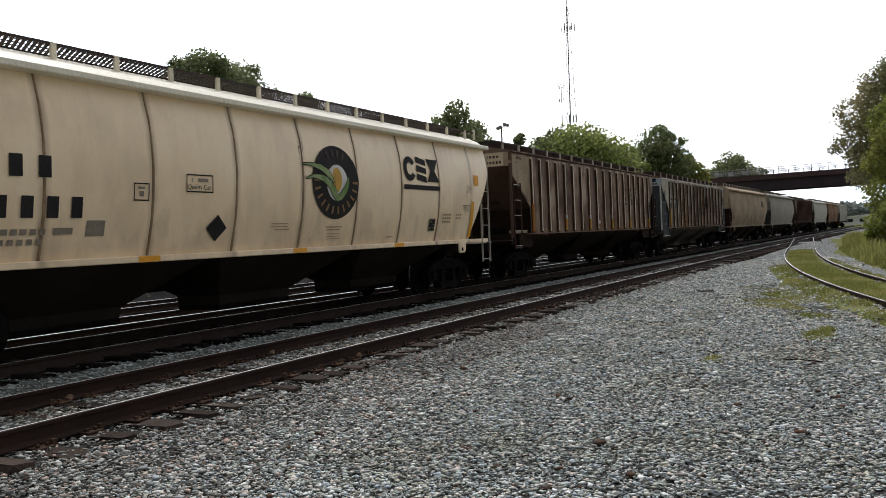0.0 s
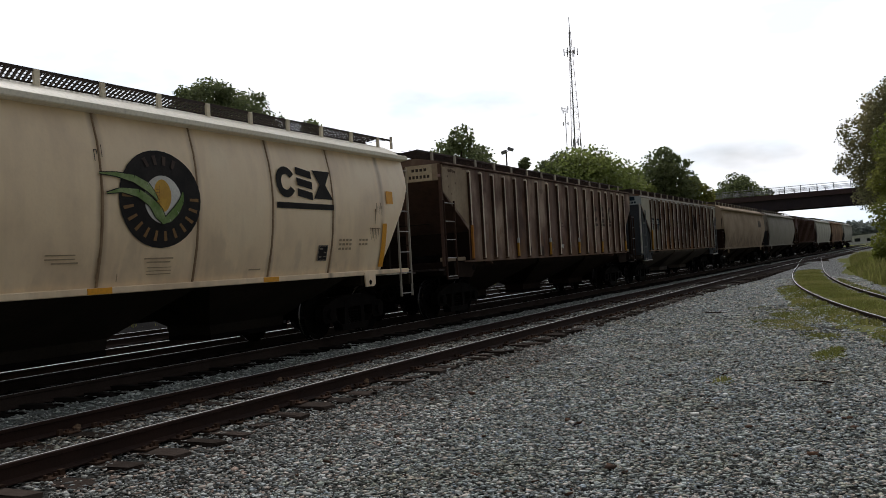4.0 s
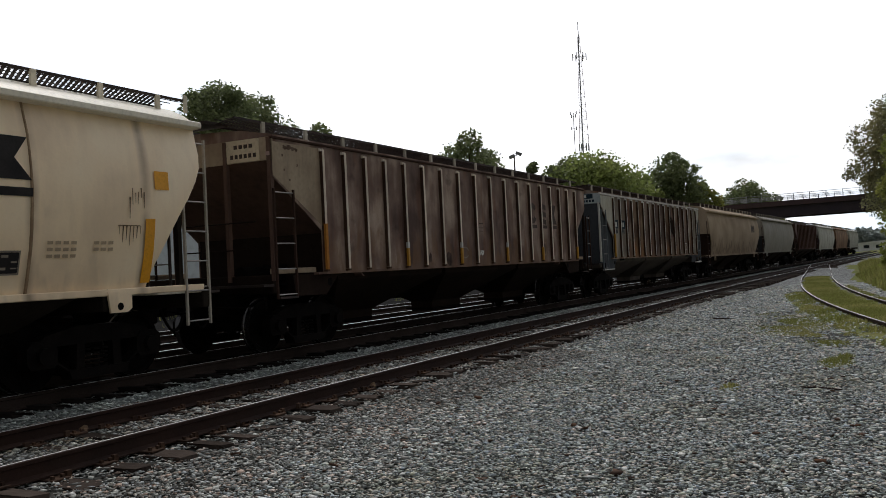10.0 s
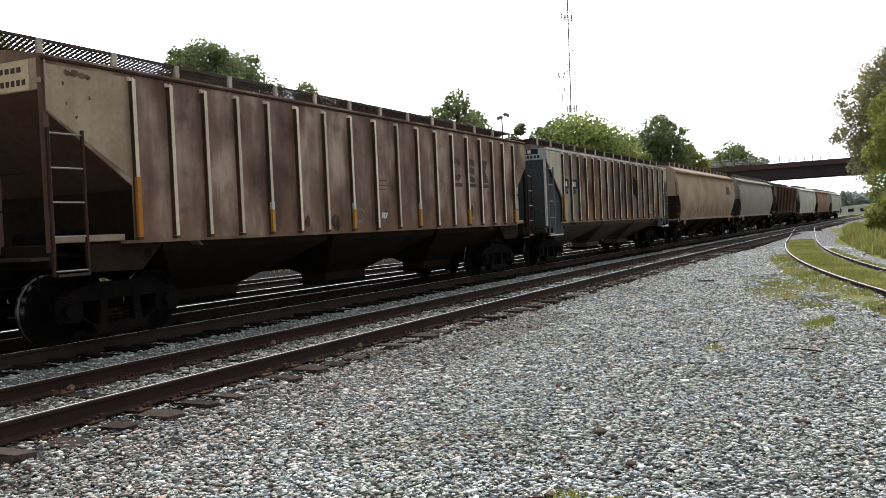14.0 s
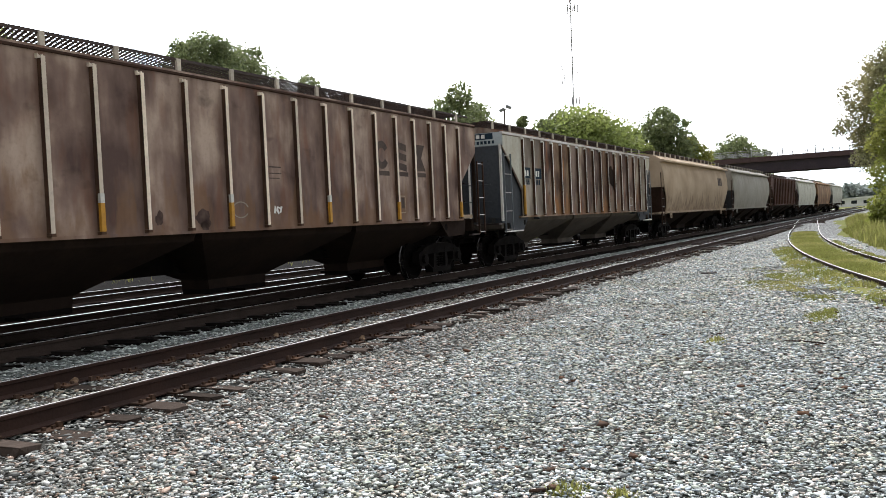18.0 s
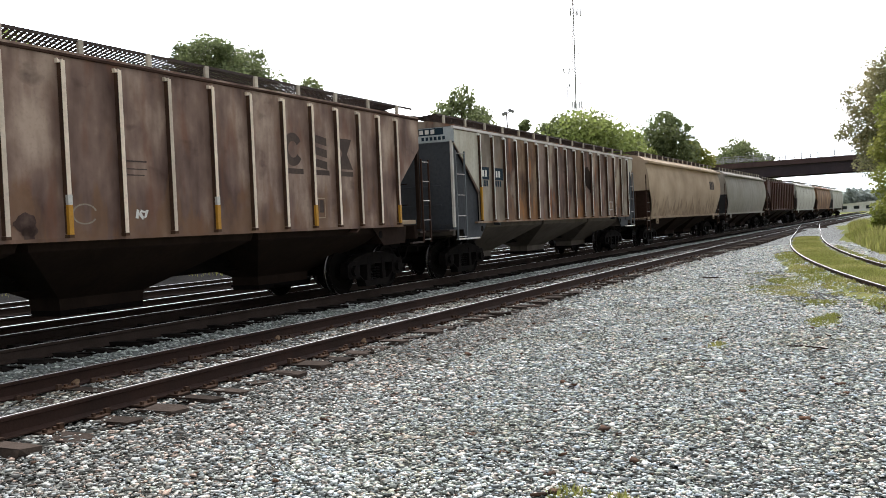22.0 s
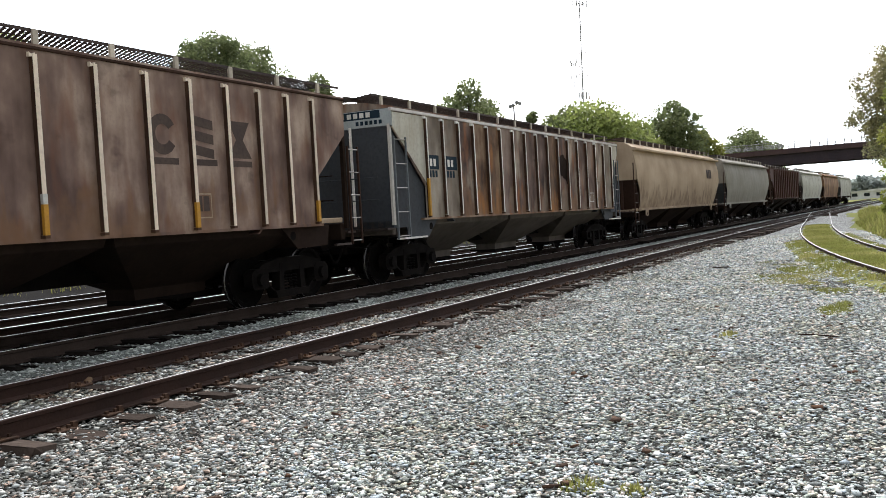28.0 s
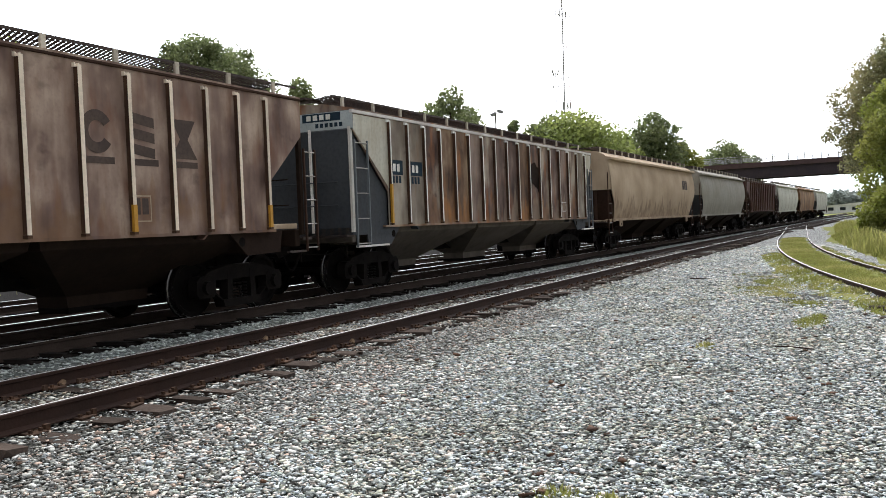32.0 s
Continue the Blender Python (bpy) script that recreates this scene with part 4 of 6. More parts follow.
def running_gear(root, half, sill_z, dark, gusset, insets=(1.5, 1.5), bays=(0.0, 4.15), low=(0.85, 0.46)):
    """Bogies, couplers, sills and discharge hoppers. bays: where the middle hopper hangs and how far apart they are; low: half the size of a mouth."""
    g = Geo().box(-0.18, 0.18, -half - 0.1, half + 0.1, 0.80, 1.16).box(-0.06, 0.06, -half + 2.5, half - 2.5, 0.64, 0.81)
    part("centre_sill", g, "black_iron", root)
    for s, inset in zip((-1, 1), insets):
        bogie(root, s * (half - inset))
        coupler(root, s * (half + 0.1), s)
        e = Geo().box(-1.45, 1.45, min(s * (half - 0.14), s * half), max(s * (half - 0.14), s * half), sill_z - 0.30, sill_z, cut=0.015)
        part("end_sill", e, dark, root)
        part("bolster", Geo().box(-1.40, 1.40, min(s * (half - inset - 0.18), s * (half - inset + 0.18)), max(s * (half - inset - 0.18), s * (half - inset + 0.18)), 0.95, sill_z, cut=0.02), dark, root)
        for x in (-1.46, 1.43):
            gus = Geo().plate(([(s * (half - 1.93), sill_z - 0.02), (s * (half - 0.54), sill_z - 0.02), (s * (half - 0.61), sill_z - 0.37), (s * (half - 1.50), sill_z - 0.39)] if sill_z > 1.25 else [(s * (half - 1.91), sill_z), (s * (half - 1.51), sill_z), (s * (half - 1.51), sill_z - 0.22), (s * (half - 1.59), sill_z - 0.27), (s * (half - 1.87), sill_z - 0.27)])[::s], x, x + 0.03)
            bp = part("bolster_plate", gus, gusset, root, "pressed bolster gusset plate")
            # A black disc stands for the shade inside each jacking hole.
            hy, hz = s * (half - (1.62 if sill_z > 1.25 else 1.71)), sill_z - (0.17 if sill_z > 1.25 else 0.19)
            part("jacking_hole", Geo().rod((x - 0.004, hy, hz), (x + 0.034, hy, hz), 0.075 if sill_z > 1.25 else 0.05, 12), "black_iron", bp)
        draft = Geo().box(-0.32, 0.32, min(s * (half - 0.9), s * (half + 0.12)), max(s * (half - 0.9), s * (half + 0.12)), 0.66, 1.02, cut=0.03)
        part("draft_gear", draft, "black_iron", root, "draft gear pocket behind the coupler")
        lever = Geo()
        for p, q in (((1.38, 0.10, 0.98), (0.95, 0.10, 0.80)), ((0.95, 0.10, 0.80), (0.18, 0.34, 0.84)), ((1.38, 0.10, 0.98), (1.38, 0.10, 0.74))):
            lever.rod((p[0], s * (half + p[1]), p[2]), (q[0], s * (half + q[1]), q[2]), 0.014, 6)
        part("uncoupling_lever", lever, "black_iron", root, "bent uncoupling lever")
        br = Geo().rod((0.5, s * (half - 0.35), 1.35), (0.5, s * (half - 1.1), 1.35), 0.13, 10).box(0.35, 0.75, min(s * (half - 1.35), s * (half - 1.12)), max(s * (half - 1.35), s * (half - 1.12)), 1.2, 1.5, cut=0.02)
        br.box(0.25, 0.8, min(s * (half - 1.4), s * (half - 0.25)), max(s * (half - 1.4), s * (half - 0.25)), 1.13, 1.17)
        part("brake_gear", br, "black_iron", root, "brake cylinder and bracket on the end platform")
    for k in (-1, 0, 1):
        y = bays[0] + bays[1] * k
        h = part("hopper", hopper_bottom(bays[1] * 0.49, low[0], low[1], y), dark, root, "dark grimy sloping discharge hopper")
        gate = Geo().box(-low[1], low[1], -low[0] + 0.02, low[0] - 0.02, 0.26, 0.345, cut=0.01).rod((-0.7, -0.3, 0.30), (0.7, -0.3, 0.30), 0.025, 6)
        part("discharge_gate", gate, "black_iron", h, at=pose(0, y, 0))


def top_gear(root, half, roof_z, board_x, posts, post_material, walk_z, wide=0.80, over=0.12):
    """Running boards on both edges of the roof with their posts."""
    mesh = grating(-half - over, half + over, board_x - wide, board_x, walk_z).mesh("running_board", ["walk_metal"])
    stay = Geo().box(-0.02, 0.02, -0.04, 0.04, roof_z, walk_z - 0.01).mesh("board_support", [post_material])
    for s in (-1, 1):
        b = part("running_board", mesh, "", root, "open steel grating running board", pose(0, 0, 0, 0, 0, 0 if s > 0 else 180))
        for i in range(posts):
            y = -half + 0.25 + (2 * half - 0.5) * i / (posts - 1)
            part("board_support", stay, "", b, at=pose(board_x + 0.012, y, 0))
    for y in (-half - over, half + over - 0.57):
        part("end_walkway", Geo().box(0.62 - board_x, board_x - 0.62, y, y + 0.57, walk_z - 0.04, walk_z - 0.004), "walk_metal", root)
    part("hatch_coaming", Geo().box(-0.50, 0.50, -half + 0.4, half - 0.4, roof_z - 0.12, walk_z - 0.16, cut=0.02), "walk_metal", root, "dark raised hatch coaming")
    k = 10
    hatch = Geo().box(-0.24, 0.24, -half / k * 0.9, half / k * 0.9, walk_z - 0.16, walk_z - 0.10, cut=0.015).mesh("hatch_cover", [post_material])
    for i in range(k):
        part("hatch_cover", hatch, "", root, at=pose(0, -half + (i + 0.5) * 2 * half / k, 0))


def ribbed_wagon(label, half, side_m, rib_m, dark_m, end_m, ribs, first, last, flagged, diag):
    """Covered hopper with upright ribs on flat sides, sloping ends and open end platforms."""
    root = tagged(new("covered_hopper_wagon"), label, "rail wagon", "wagons of the train")
    X0, SILL, EAVE = 1.545, 1.32, 3.57
    hi, lo = diag
    end_low = hi + 0.27 if dark_m == "brown_dark" else hi
    slope_m = "slope_brown" if dark_m == "brown_dark" else dark_m

    def rib_y(i):
        wave = 0.26 * math.sin(2 * math.pi * i / (ribs - 1)) + 0.08 * math.sin(math.pi * i / (ribs - 1)) if ribs == 18 else 0.34 * math.sin(math.pi * i / (ribs - 1))
        return first + (last - first) * i / (ribs - 1) - wave

    outline = [(-half, EAVE), (-half, hi), (first - 0.03, lo), (first - 0.03, SILL), (last + 0.03, SILL), (last + 0.03, lo), (half, hi), (half, EAVE)]
    for s in (-1, 1):
        lo_x, hi_x = min(s * X0, s * (X0 - 0.02)), max(s * X0, s * (X0 - 0.02))
        if s > 0:
            cuts = [first - 0.03] + [rib_y(i) for i in range(1, ribs - 1)] + [last + 0.03]
            for i, (a, b) in enumerate(zip(cuts, cuts[1:])):
                paint = side_m if side_m != "rust_pale" else "rust_tan" if i in (0, 1, 15) else "rust_orange" if i in (3, 4, 9) else "rust_pale" if i in (2, 6, 11, 14) else "rust_brown"
                part("side_panel", Geo().plate(rect(a, b, SILL, EAVE), lo_x, hi_x), paint, root)
            for e, edge in ((-1, first - 0.03), (1, last + 0.03)):
                q = [(edge, EAVE), (e * half, EAVE), (e * half, hi), (edge, lo)]
                part("side_panel", Geo().plate(q[::-e], lo_x, hi_x), side_m, root)
        else:
            far = [(y + 0.27 if y == first - 0.03 else y, z) for y, z in outline]
            part("side_panel", Geo().plate(far, lo_x, hi_x), side_m, root, "weathered steel side sheet")
        part("side_sill", Geo().box(min(s * 1.45, s * 1.6), max(s * 1.45, s * 1.56), first - 0.2, last + 0.2, SILL - 0.03, SILL + 0.012), side_m, root)
        part("top_chord", Geo().box(min(s * 1.50, s * 1.572), max(s * 1.50, s * 1.572), -half - 0.02, half + 0.02, EAVE - (0.06 if rib_m == "rib_grey" else 0.035), EAVE + 0.008, cut=0.008), "chord_pale" if rib_m == "rib_grey" else slope_m, root)
        if s > 0:
            for e in (-1, 1):
                tri = Geo()
                q = [(e * half, EAVE - 0.08), (e * half, hi + 0.02), ((first if e < 0 else last) - e * 0.04, lo + 0.05), ((first if e < 0 else last) - e * 0.04, EAVE - 0.08)]
                tri.plate(q[::e], X0 + 0.001, X0 + 0.006)
                part("end_bay_panel", tri, end_m if e < 0 or end_m != "brown_light" else side_m, root, "paler sheet of the end bay")
    rib, thin = Geo(), 0.022 if rib_m == "rib_grey" else 0.0
    # Slot 1 darkens the web and foot as if shaded.
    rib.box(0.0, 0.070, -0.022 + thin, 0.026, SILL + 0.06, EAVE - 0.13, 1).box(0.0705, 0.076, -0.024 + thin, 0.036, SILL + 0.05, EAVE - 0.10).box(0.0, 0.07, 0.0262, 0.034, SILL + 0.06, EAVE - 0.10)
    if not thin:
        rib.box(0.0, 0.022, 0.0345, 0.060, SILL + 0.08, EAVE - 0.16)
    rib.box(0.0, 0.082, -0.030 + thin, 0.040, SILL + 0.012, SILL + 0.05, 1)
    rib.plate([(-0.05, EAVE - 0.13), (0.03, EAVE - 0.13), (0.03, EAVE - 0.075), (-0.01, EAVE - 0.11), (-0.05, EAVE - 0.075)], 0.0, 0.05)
    rib = rib.mesh("rib", [rib_m, "rib_web_shaded"])
    orange = Geo().box(0.04, 0.084, -0.028, 0.038, 0.0, 0.36).mesh("reflector", ["reflector_old"])
    red = Geo().box(0.04, 0.084, -0.028, 0.038, 0.0, 0.8).mesh("reflector", ["reflector_old" if rib_m == "rib_grey" else "reflector_red"])
    white = Geo().box(0.04, 0.084, -0.028, 0.038, 0.0, 0.12).mesh("reflector", ["reflector_white"])
    for i in range(ribs):
        y = rib_y(i)
        for s in (1,) if i == 0 else (-1, 1):
            r = part("rib", rib, "", root, at=pose(s * X0, y, 0, 0, 0, 0 if s > 0 else 180))
            if i in flagged:
                if i == 0:
                    part("reflector", red, "", r, "rust-orange reflector on the foot of a rib", pose(0, 0, SILL + 0.05))
                else:
                    part("reflector", orange, "", r, "orange reflector on the foot of a rib", pose(0, 0, SILL + 0.05))
                if i in (4, 7, 10):
                    part("reflector", white, "", r, "white reflector on the foot of a rib", pose(0, 0, SILL + 0.412))
    roof = Geo().prism([(1.57, EAVE), (1.57, EAVE + 0.03), (0.9, EAVE + 0.16), (0.0, EAVE + 0.2), (-0.9, EAVE + 0.16), (-1.57, EAVE + 0.03), (-1.57, EAVE)][::-1], -half, half)
    part("roof", roof, side_m, root)
    for s in (-1, 1):
        y = s * half
        g = Geo().box(-1.56, 1.56, min(y, y - s * 0.02), max(y, y - s * 0.02), end_low, EAVE)
        part("end_panel", g, "slate_pale" if rib_m == "rib_grey" else end_m, root, "paler end sheet with a number panel")
        run = 2.6
        sl = Geo().add([(-1.54, y - s * 0.02, end_low), (1.54, y - s * 0.02, end_low), (1.54, y - s * run, SILL - 0.1), (-1.54, y - s * run, SILL - 0.1), (-1.54, y - s * 0.06, end_low), (1.54, y - s * 0.06, end_low), (1.54, y - s * (run + 0.05), SILL - 0.1), (-1.54, y - s * (run + 0.05), SILL - 0.1)], [(0, 1, 2, 3), (4, 7, 6, 5), (0, 4, 5, 1), (2, 6, 7, 3), (0, 3, 7, 4), (1, 5, 6, 2)])
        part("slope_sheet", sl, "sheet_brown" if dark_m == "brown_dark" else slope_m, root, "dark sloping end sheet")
        if dark_m == "brown_dark":
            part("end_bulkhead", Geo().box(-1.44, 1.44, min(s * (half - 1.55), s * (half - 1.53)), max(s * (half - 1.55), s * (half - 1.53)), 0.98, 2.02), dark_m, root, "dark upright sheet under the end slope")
        if rib_m == "rib_grey":
            part("end_wall", Geo().box(-1.46, 1.46, min(y, y - s * 0.03), max(y, y - s * 0.03), 1.16, hi + 0.01), dark_m, root, "flat grey end wall")
            for x in (-1.48, 1.46):
                edge = first if s < 0 else last
                q = [(y, hi), (y, 1.16), (edge, 1.16), (edge, lo)]
                part("corner_sheet", Geo().plate(q[::-s], x, x + 0.02), dark_m, root, "grey corner sheet")
        for x in (-1.53, -0.62, 0.55, 1.46):
            post = Geo().box(x, x + (0.05 if rib_m == "rib_grey" else 0.07), min(y - s * 0.05, y + s * 0.03), max(y - s * 0.05, y + s * 0.03), SILL - 0.1, EAVE - 0.01 if dark_m == "brown_dark" and abs(x) > 0.5 else hi + 0.05)
            part("end_post", post, dark_m if s > 0 else rib_m if rib_m == "rib_grey" else "sheet_brown", root)
        for x in (1.5, -1.53):
            ya, yb = (y - s * 0.02, y - s * 0.50) if rib_m == "rib_grey" else (y + 0.04, y + 0.38) if s > 0 else (y - 0.02, y + 0.50)
            ladder(root, "slate_pale" if rib_m == "rib_grey" else slope_m, x + 0.06 * (1 if x > 0 else -1), min(ya, yb), max(ya, yb), 0.93, 2.72 if dark_m == "brown_dark" else 3.0, 5)
            beam = Geo().box(min(x - 0.14, x - 0.06), max(x - 0.14, x - 0.06), min(y - s * 0.05, y - s * 1.25), max(y - s * 0.05, y - s * 1.25), 1.33, 1.42, cut=0.01)
            # The brown wagon's beam is painted pale for the light on its top.
            part("end_beam", beam, "brown_light" if dark_m == "brown_dark" else dark_m, root, "beam under the end slope")
            part("stirrup_step", Geo().box(x + 0.02, x + 0.09, min(y - s * 0.02, y - s * (0.5 if dark_m == "brown_dark" else 1.2)), max(y - s * 0.02, y - s * (0.5 if dark_m == "brown_dark" else 1.2)), 0.92, 0.955), "walk_metal" if dark_m == "brown_dark" else "rib_grey", root)
        part("crossover_step", Geo().box(-1.5, 1.5, min(y + s * 0.02, y + s * 0.28), max(y + s * 0.02, y + s * 0.28), 1.13, 1.17), "walk_metal", root)
        for z in (1.75, 2.2):
            part("grab_iron", Geo().rod((-0.3, y + s * 0.06, z), (1.2, y + s * 0.06, z), 0.012), dark_m, root)
    running_gear(root, half, SILL, "hopper_grey" if rib_m == "rib_grey" else "hopper_brown_shaded", dark_m, (1.45, 1.2) if dark_m == "brown_dark" else (1.35, 1.35), (0.40, 4.33), (0.78, 0.30))
    top_gear(root, half, EAVE + 0.1, 1.18, 14, "post", EAVE + 0.31, over=0.12 if rib_m == "rib_grey" else 0.45)
    return root


PROFILE = [(1.22, 1.38), (1.45, 1.44), (1.75, 1.51), (2.1, 1.56), (2.45, 1.58), (2.8, 1.57), (3.1, 1.53), (3.35, 1.47), (3.52, 1.43)]


def bulge(z):
    """Half width of a round-sided wagon at height z."""
    return float(np.interp(z, [p[0] for p in PROFILE], [p[1] for p in PROFILE]))


def round_wagon(label, half, paint, roof_m, dark_m, seam_m, seams, cut=1.0):
    """Covered hopper with bulging sides, a lipped roof edge and cut-away ends."""
    knee, back = (3.08, 0.22) if cut == 1.0 else (2.35, 0.0)
    root = tagged(new("covered_hopper_wagon"), label, "rail wagon", "wagons of the train")
    zs = [1.22, 1.35, 1.5, 1.75, 2.0, 2.25, 2.45, 2.7, 2.9, 3.1, 3.3, 3.52]

    def end(z):
        if cut < 1.0:
            return half - float(np.interp(z, [1.22, 1.6, 2.0, 2.35, 3.3, 3.52], [0.85, 0.70, 0.40, 0.03, 0.0, 0.10]))
        return float(np.interp(z, [1.22, 1.34, 1.51, 1.75, 2.15, 2.61, 2.85, 3.0, 3.52], [half - k for k in (1.20, 1.17, 1.10, 0.97, 0.73, 0.39, 0.25, 0.21, 0.20)]))

    for s in (-1, 1):
        g, n = Geo(), 13
        v = [(s * bulge(z), -end(z) + 2 * end(z) * i / (n - 1), z) for z in zs for i in range(n)]
        f = [(r * n + i, r * n + i + 1, (r + 1) * n + i + 1, (r + 1) * n + i) for r in range(len(zs) - 1) for i in range(n - 1)]
        g.add(v, f if s > 0 else [q[::-1] for q in f], 0, True)
        w = [(x - s * 0.02, y, z) for x, y, z in v]
        g.add(w, [q[::-1] for q in f] if s > 0 else f, 0, True)
        part("side_panel", g, paint, root, "bulging painted steel side")
        part("side_sill", Geo().box(min(s * 1.28, s * 1.45), max(s * 1.28, s * 1.45), -half + 0.1, half - 0.1, 1.15, 1.24, cut=0.01), paint, root)
        lip = Geo().prism([(s * 1.40, 3.47), (s * 1.59, 3.485), (s * 1.605, 3.50), (s * 1.605, 3.565), (s * 1.57, 3.58), (s * 1.40, 3.605)][::s], -half + back - 0.02, half - back + 0.02)
        part("roof_lip", lip, roof_m, root)
        for y in seams:
            k = Geo()
            for a, b in zip(zs, zs[1:]):
                if abs(y) < end(a) and abs(y) < end(b):
                    p, q = bulge(a), bulge(b)
                    wa, wb = (0.014 if a < 2.6 else 0.008), (0.014 if b < 2.6 else 0.008)
                    k.add([(s * (p + 0.012), y - wa, a), (s * (p + 0.012), y + wa, a), (s * (q + 0.012), y + wb, b), (s * (q + 0.012), y - wb, b), (s * p, y - wa - 0.01, a), (s * p, y + wa + 0.01, a), (s * q, y + wb + 0.01, b), (s * q, y - wb - 0.01, b)], [(0, 1, 2, 3), (4, 0, 3, 7), (1, 5, 6, 2)])
            part("seam", k, seam_m, root, "dirty welded seam")
    roof = Geo().prism([(1.48, 3.545), (1.44, 3.60), (1.30, 3.70), (1.05, 3.82), (0.6, 3.88), (0.0, 3.90), (-0.6, 3.88), (-1.05, 3.82), (-1.30, 3.70), (-1.44, 3.60), (-1.48, 3.545)][::-1], -half + back, half - back, smooth=True)
    part("roof", roof, roof_m, root)
    for s in (-1, 1):
        y = s * half
        o = [(bulge(z) - 0.01, z) for z in (knee, (knee + 3.54) / 2, 3.3, 3.54)]
        g = Geo().prism(([(x, z) for x, z in o] + [(-x, z) for x, z in reversed(o)])[::-1], min(y - s * back, y - s * (back + 0.02)), max(y - s * back, y - s * (back + 0.02)))
        part("end_panel", g, paint, root)
        run = 0.2 + 1.7 * cut
        sl = Geo().add([(-1.5, y - s * (back + 0.02), knee), (1.5, y - s * (back + 0.02), knee), (1.38, y - s * run, 1.15), (-1.38, y - s * run, 1.15), (-1.5, y - s * (back + 0.07), knee), (1.5, y - s * (back + 0.07), knee), (1.38, y - s * (run + 0.05), 1.15), (-1.38, y - s * (run + 0.05), 1.15)], [(0, 1, 2, 3), (4, 7, 6, 5), (0, 4, 5, 1), (2, 6, 7, 3), (0, 3, 7, 4), (1, 5, 6, 2)])
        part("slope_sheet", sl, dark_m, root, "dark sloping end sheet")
        for x in (1.44, -1.47):
            ladder(root, "post" if paint == "beige" else "slope_brown", x, min(y - s * 0.47, y), max(y - s * 0.47, y), 0.66, 3.35 if paint == "beige" else 3.0, 7)
        ladder(root, "walk_metal", y + s * 0.05, 0.2, 0.65, 1.1, 3.2, 6, True)
        for x in (-1.2, -0.35, 0.9):
            pst = Geo().box(x, x + 0.08, min(y - s * 0.1, y - s * 0.02), max(y - s * 0.1, y - s * 0.02), 1.1, 3.1)
            part("end_post", pst, dark_m, root)
        part("crossover_step", Geo().box(-1.4, 1.4, min(y + s * 0.02, y + s * 0.28), max(y + s * 0.02, y + s * 0.28), 1.10, 1.14), "walk_metal", root)
        part("end_frame", Geo().box(-1.42, 1.42, min(y - s * 1.0, y), max(y - s * 1.0, y), 1.12, 1.21, cut=0.01), roof_m, root)
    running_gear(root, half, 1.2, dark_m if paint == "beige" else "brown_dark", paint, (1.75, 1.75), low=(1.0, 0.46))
    top_gear(root, half - (0.29 if paint == "beige" else 0.0), 3.76, 1.10, 16, "post_cream" if paint == "beige" else "post", 4.0, 0.64, 0.36 if paint == "beige" else 0.12)
    for s in (-1, 1) if paint == "beige" else ():
        for x in (-1.13, 1.10):
            part("corner_post", Geo().box(x, x + 0.035, min(s * (half + 0.05), s * (half - 0.01)), max(s * (half + 0.05), s * (half - 0.01)), 3.80, 4.06), "post_cream", root)
    return root


def marks(root, name, quads, material, side, label="", lift=0.014, cells=4):
    ob = part(name, decal(quads, side, lift, cells).weld(), material, root, label)
    return tagged(ob, label, kind="stuff") if name in ("small_print", "notice_bars", "scrape") else ob


def lettering(root, words, size, y, z, side, material):
    """Words painted on a wagon's side, reading along the train."""
    text = bpy.data.curves.new("lettering", "FONT")
    text.body, text.size, text.resolution_u = words, size, 3
    made = new("lettering", text)
    me = bpy.data.meshes.new_from_object(made)
    bpy.data.objects.remove(made)
    for p in me.vertices:
        u, v = p.co.x, p.co.y
        p.co = (side(z + v) + 0.016, y + u, z + v)
    me.materials.clear()
    me.materials.append(M[material])
    return part("lettering", me, "", root)


def blot(root, cy, cz, ry, rz, material, label, rnd, side=None):
    """An uneven round stain or worn spot on a wagon's side."""
    wob = [rnd.uniform(0, 6.28) for _ in range(4)]
    n = 28
    rim = []
    for i in range(n):
        a = 2 * math.pi * i / n
        k = 0.86 + 0.10 * math.sin(2 * a + wob[0]) + 0.08 * math.sin(3 * a + wob[1]) + 0.06 * math.sin(5 * a + wob[2]) + 0.05 * math.sin(9 * a + wob[3])
        rim.append((cy + ry * k * math.cos(a), cz + rz * k * math.sin(a)))
    marks(root, "patch", [[(cy, cz), rim[i], rim[(i + 1) % n], (cy, cz)] for i in range(n)], material, side or flat_side, label, 0.006, 1)


def flat_side(z):
    return 1.545


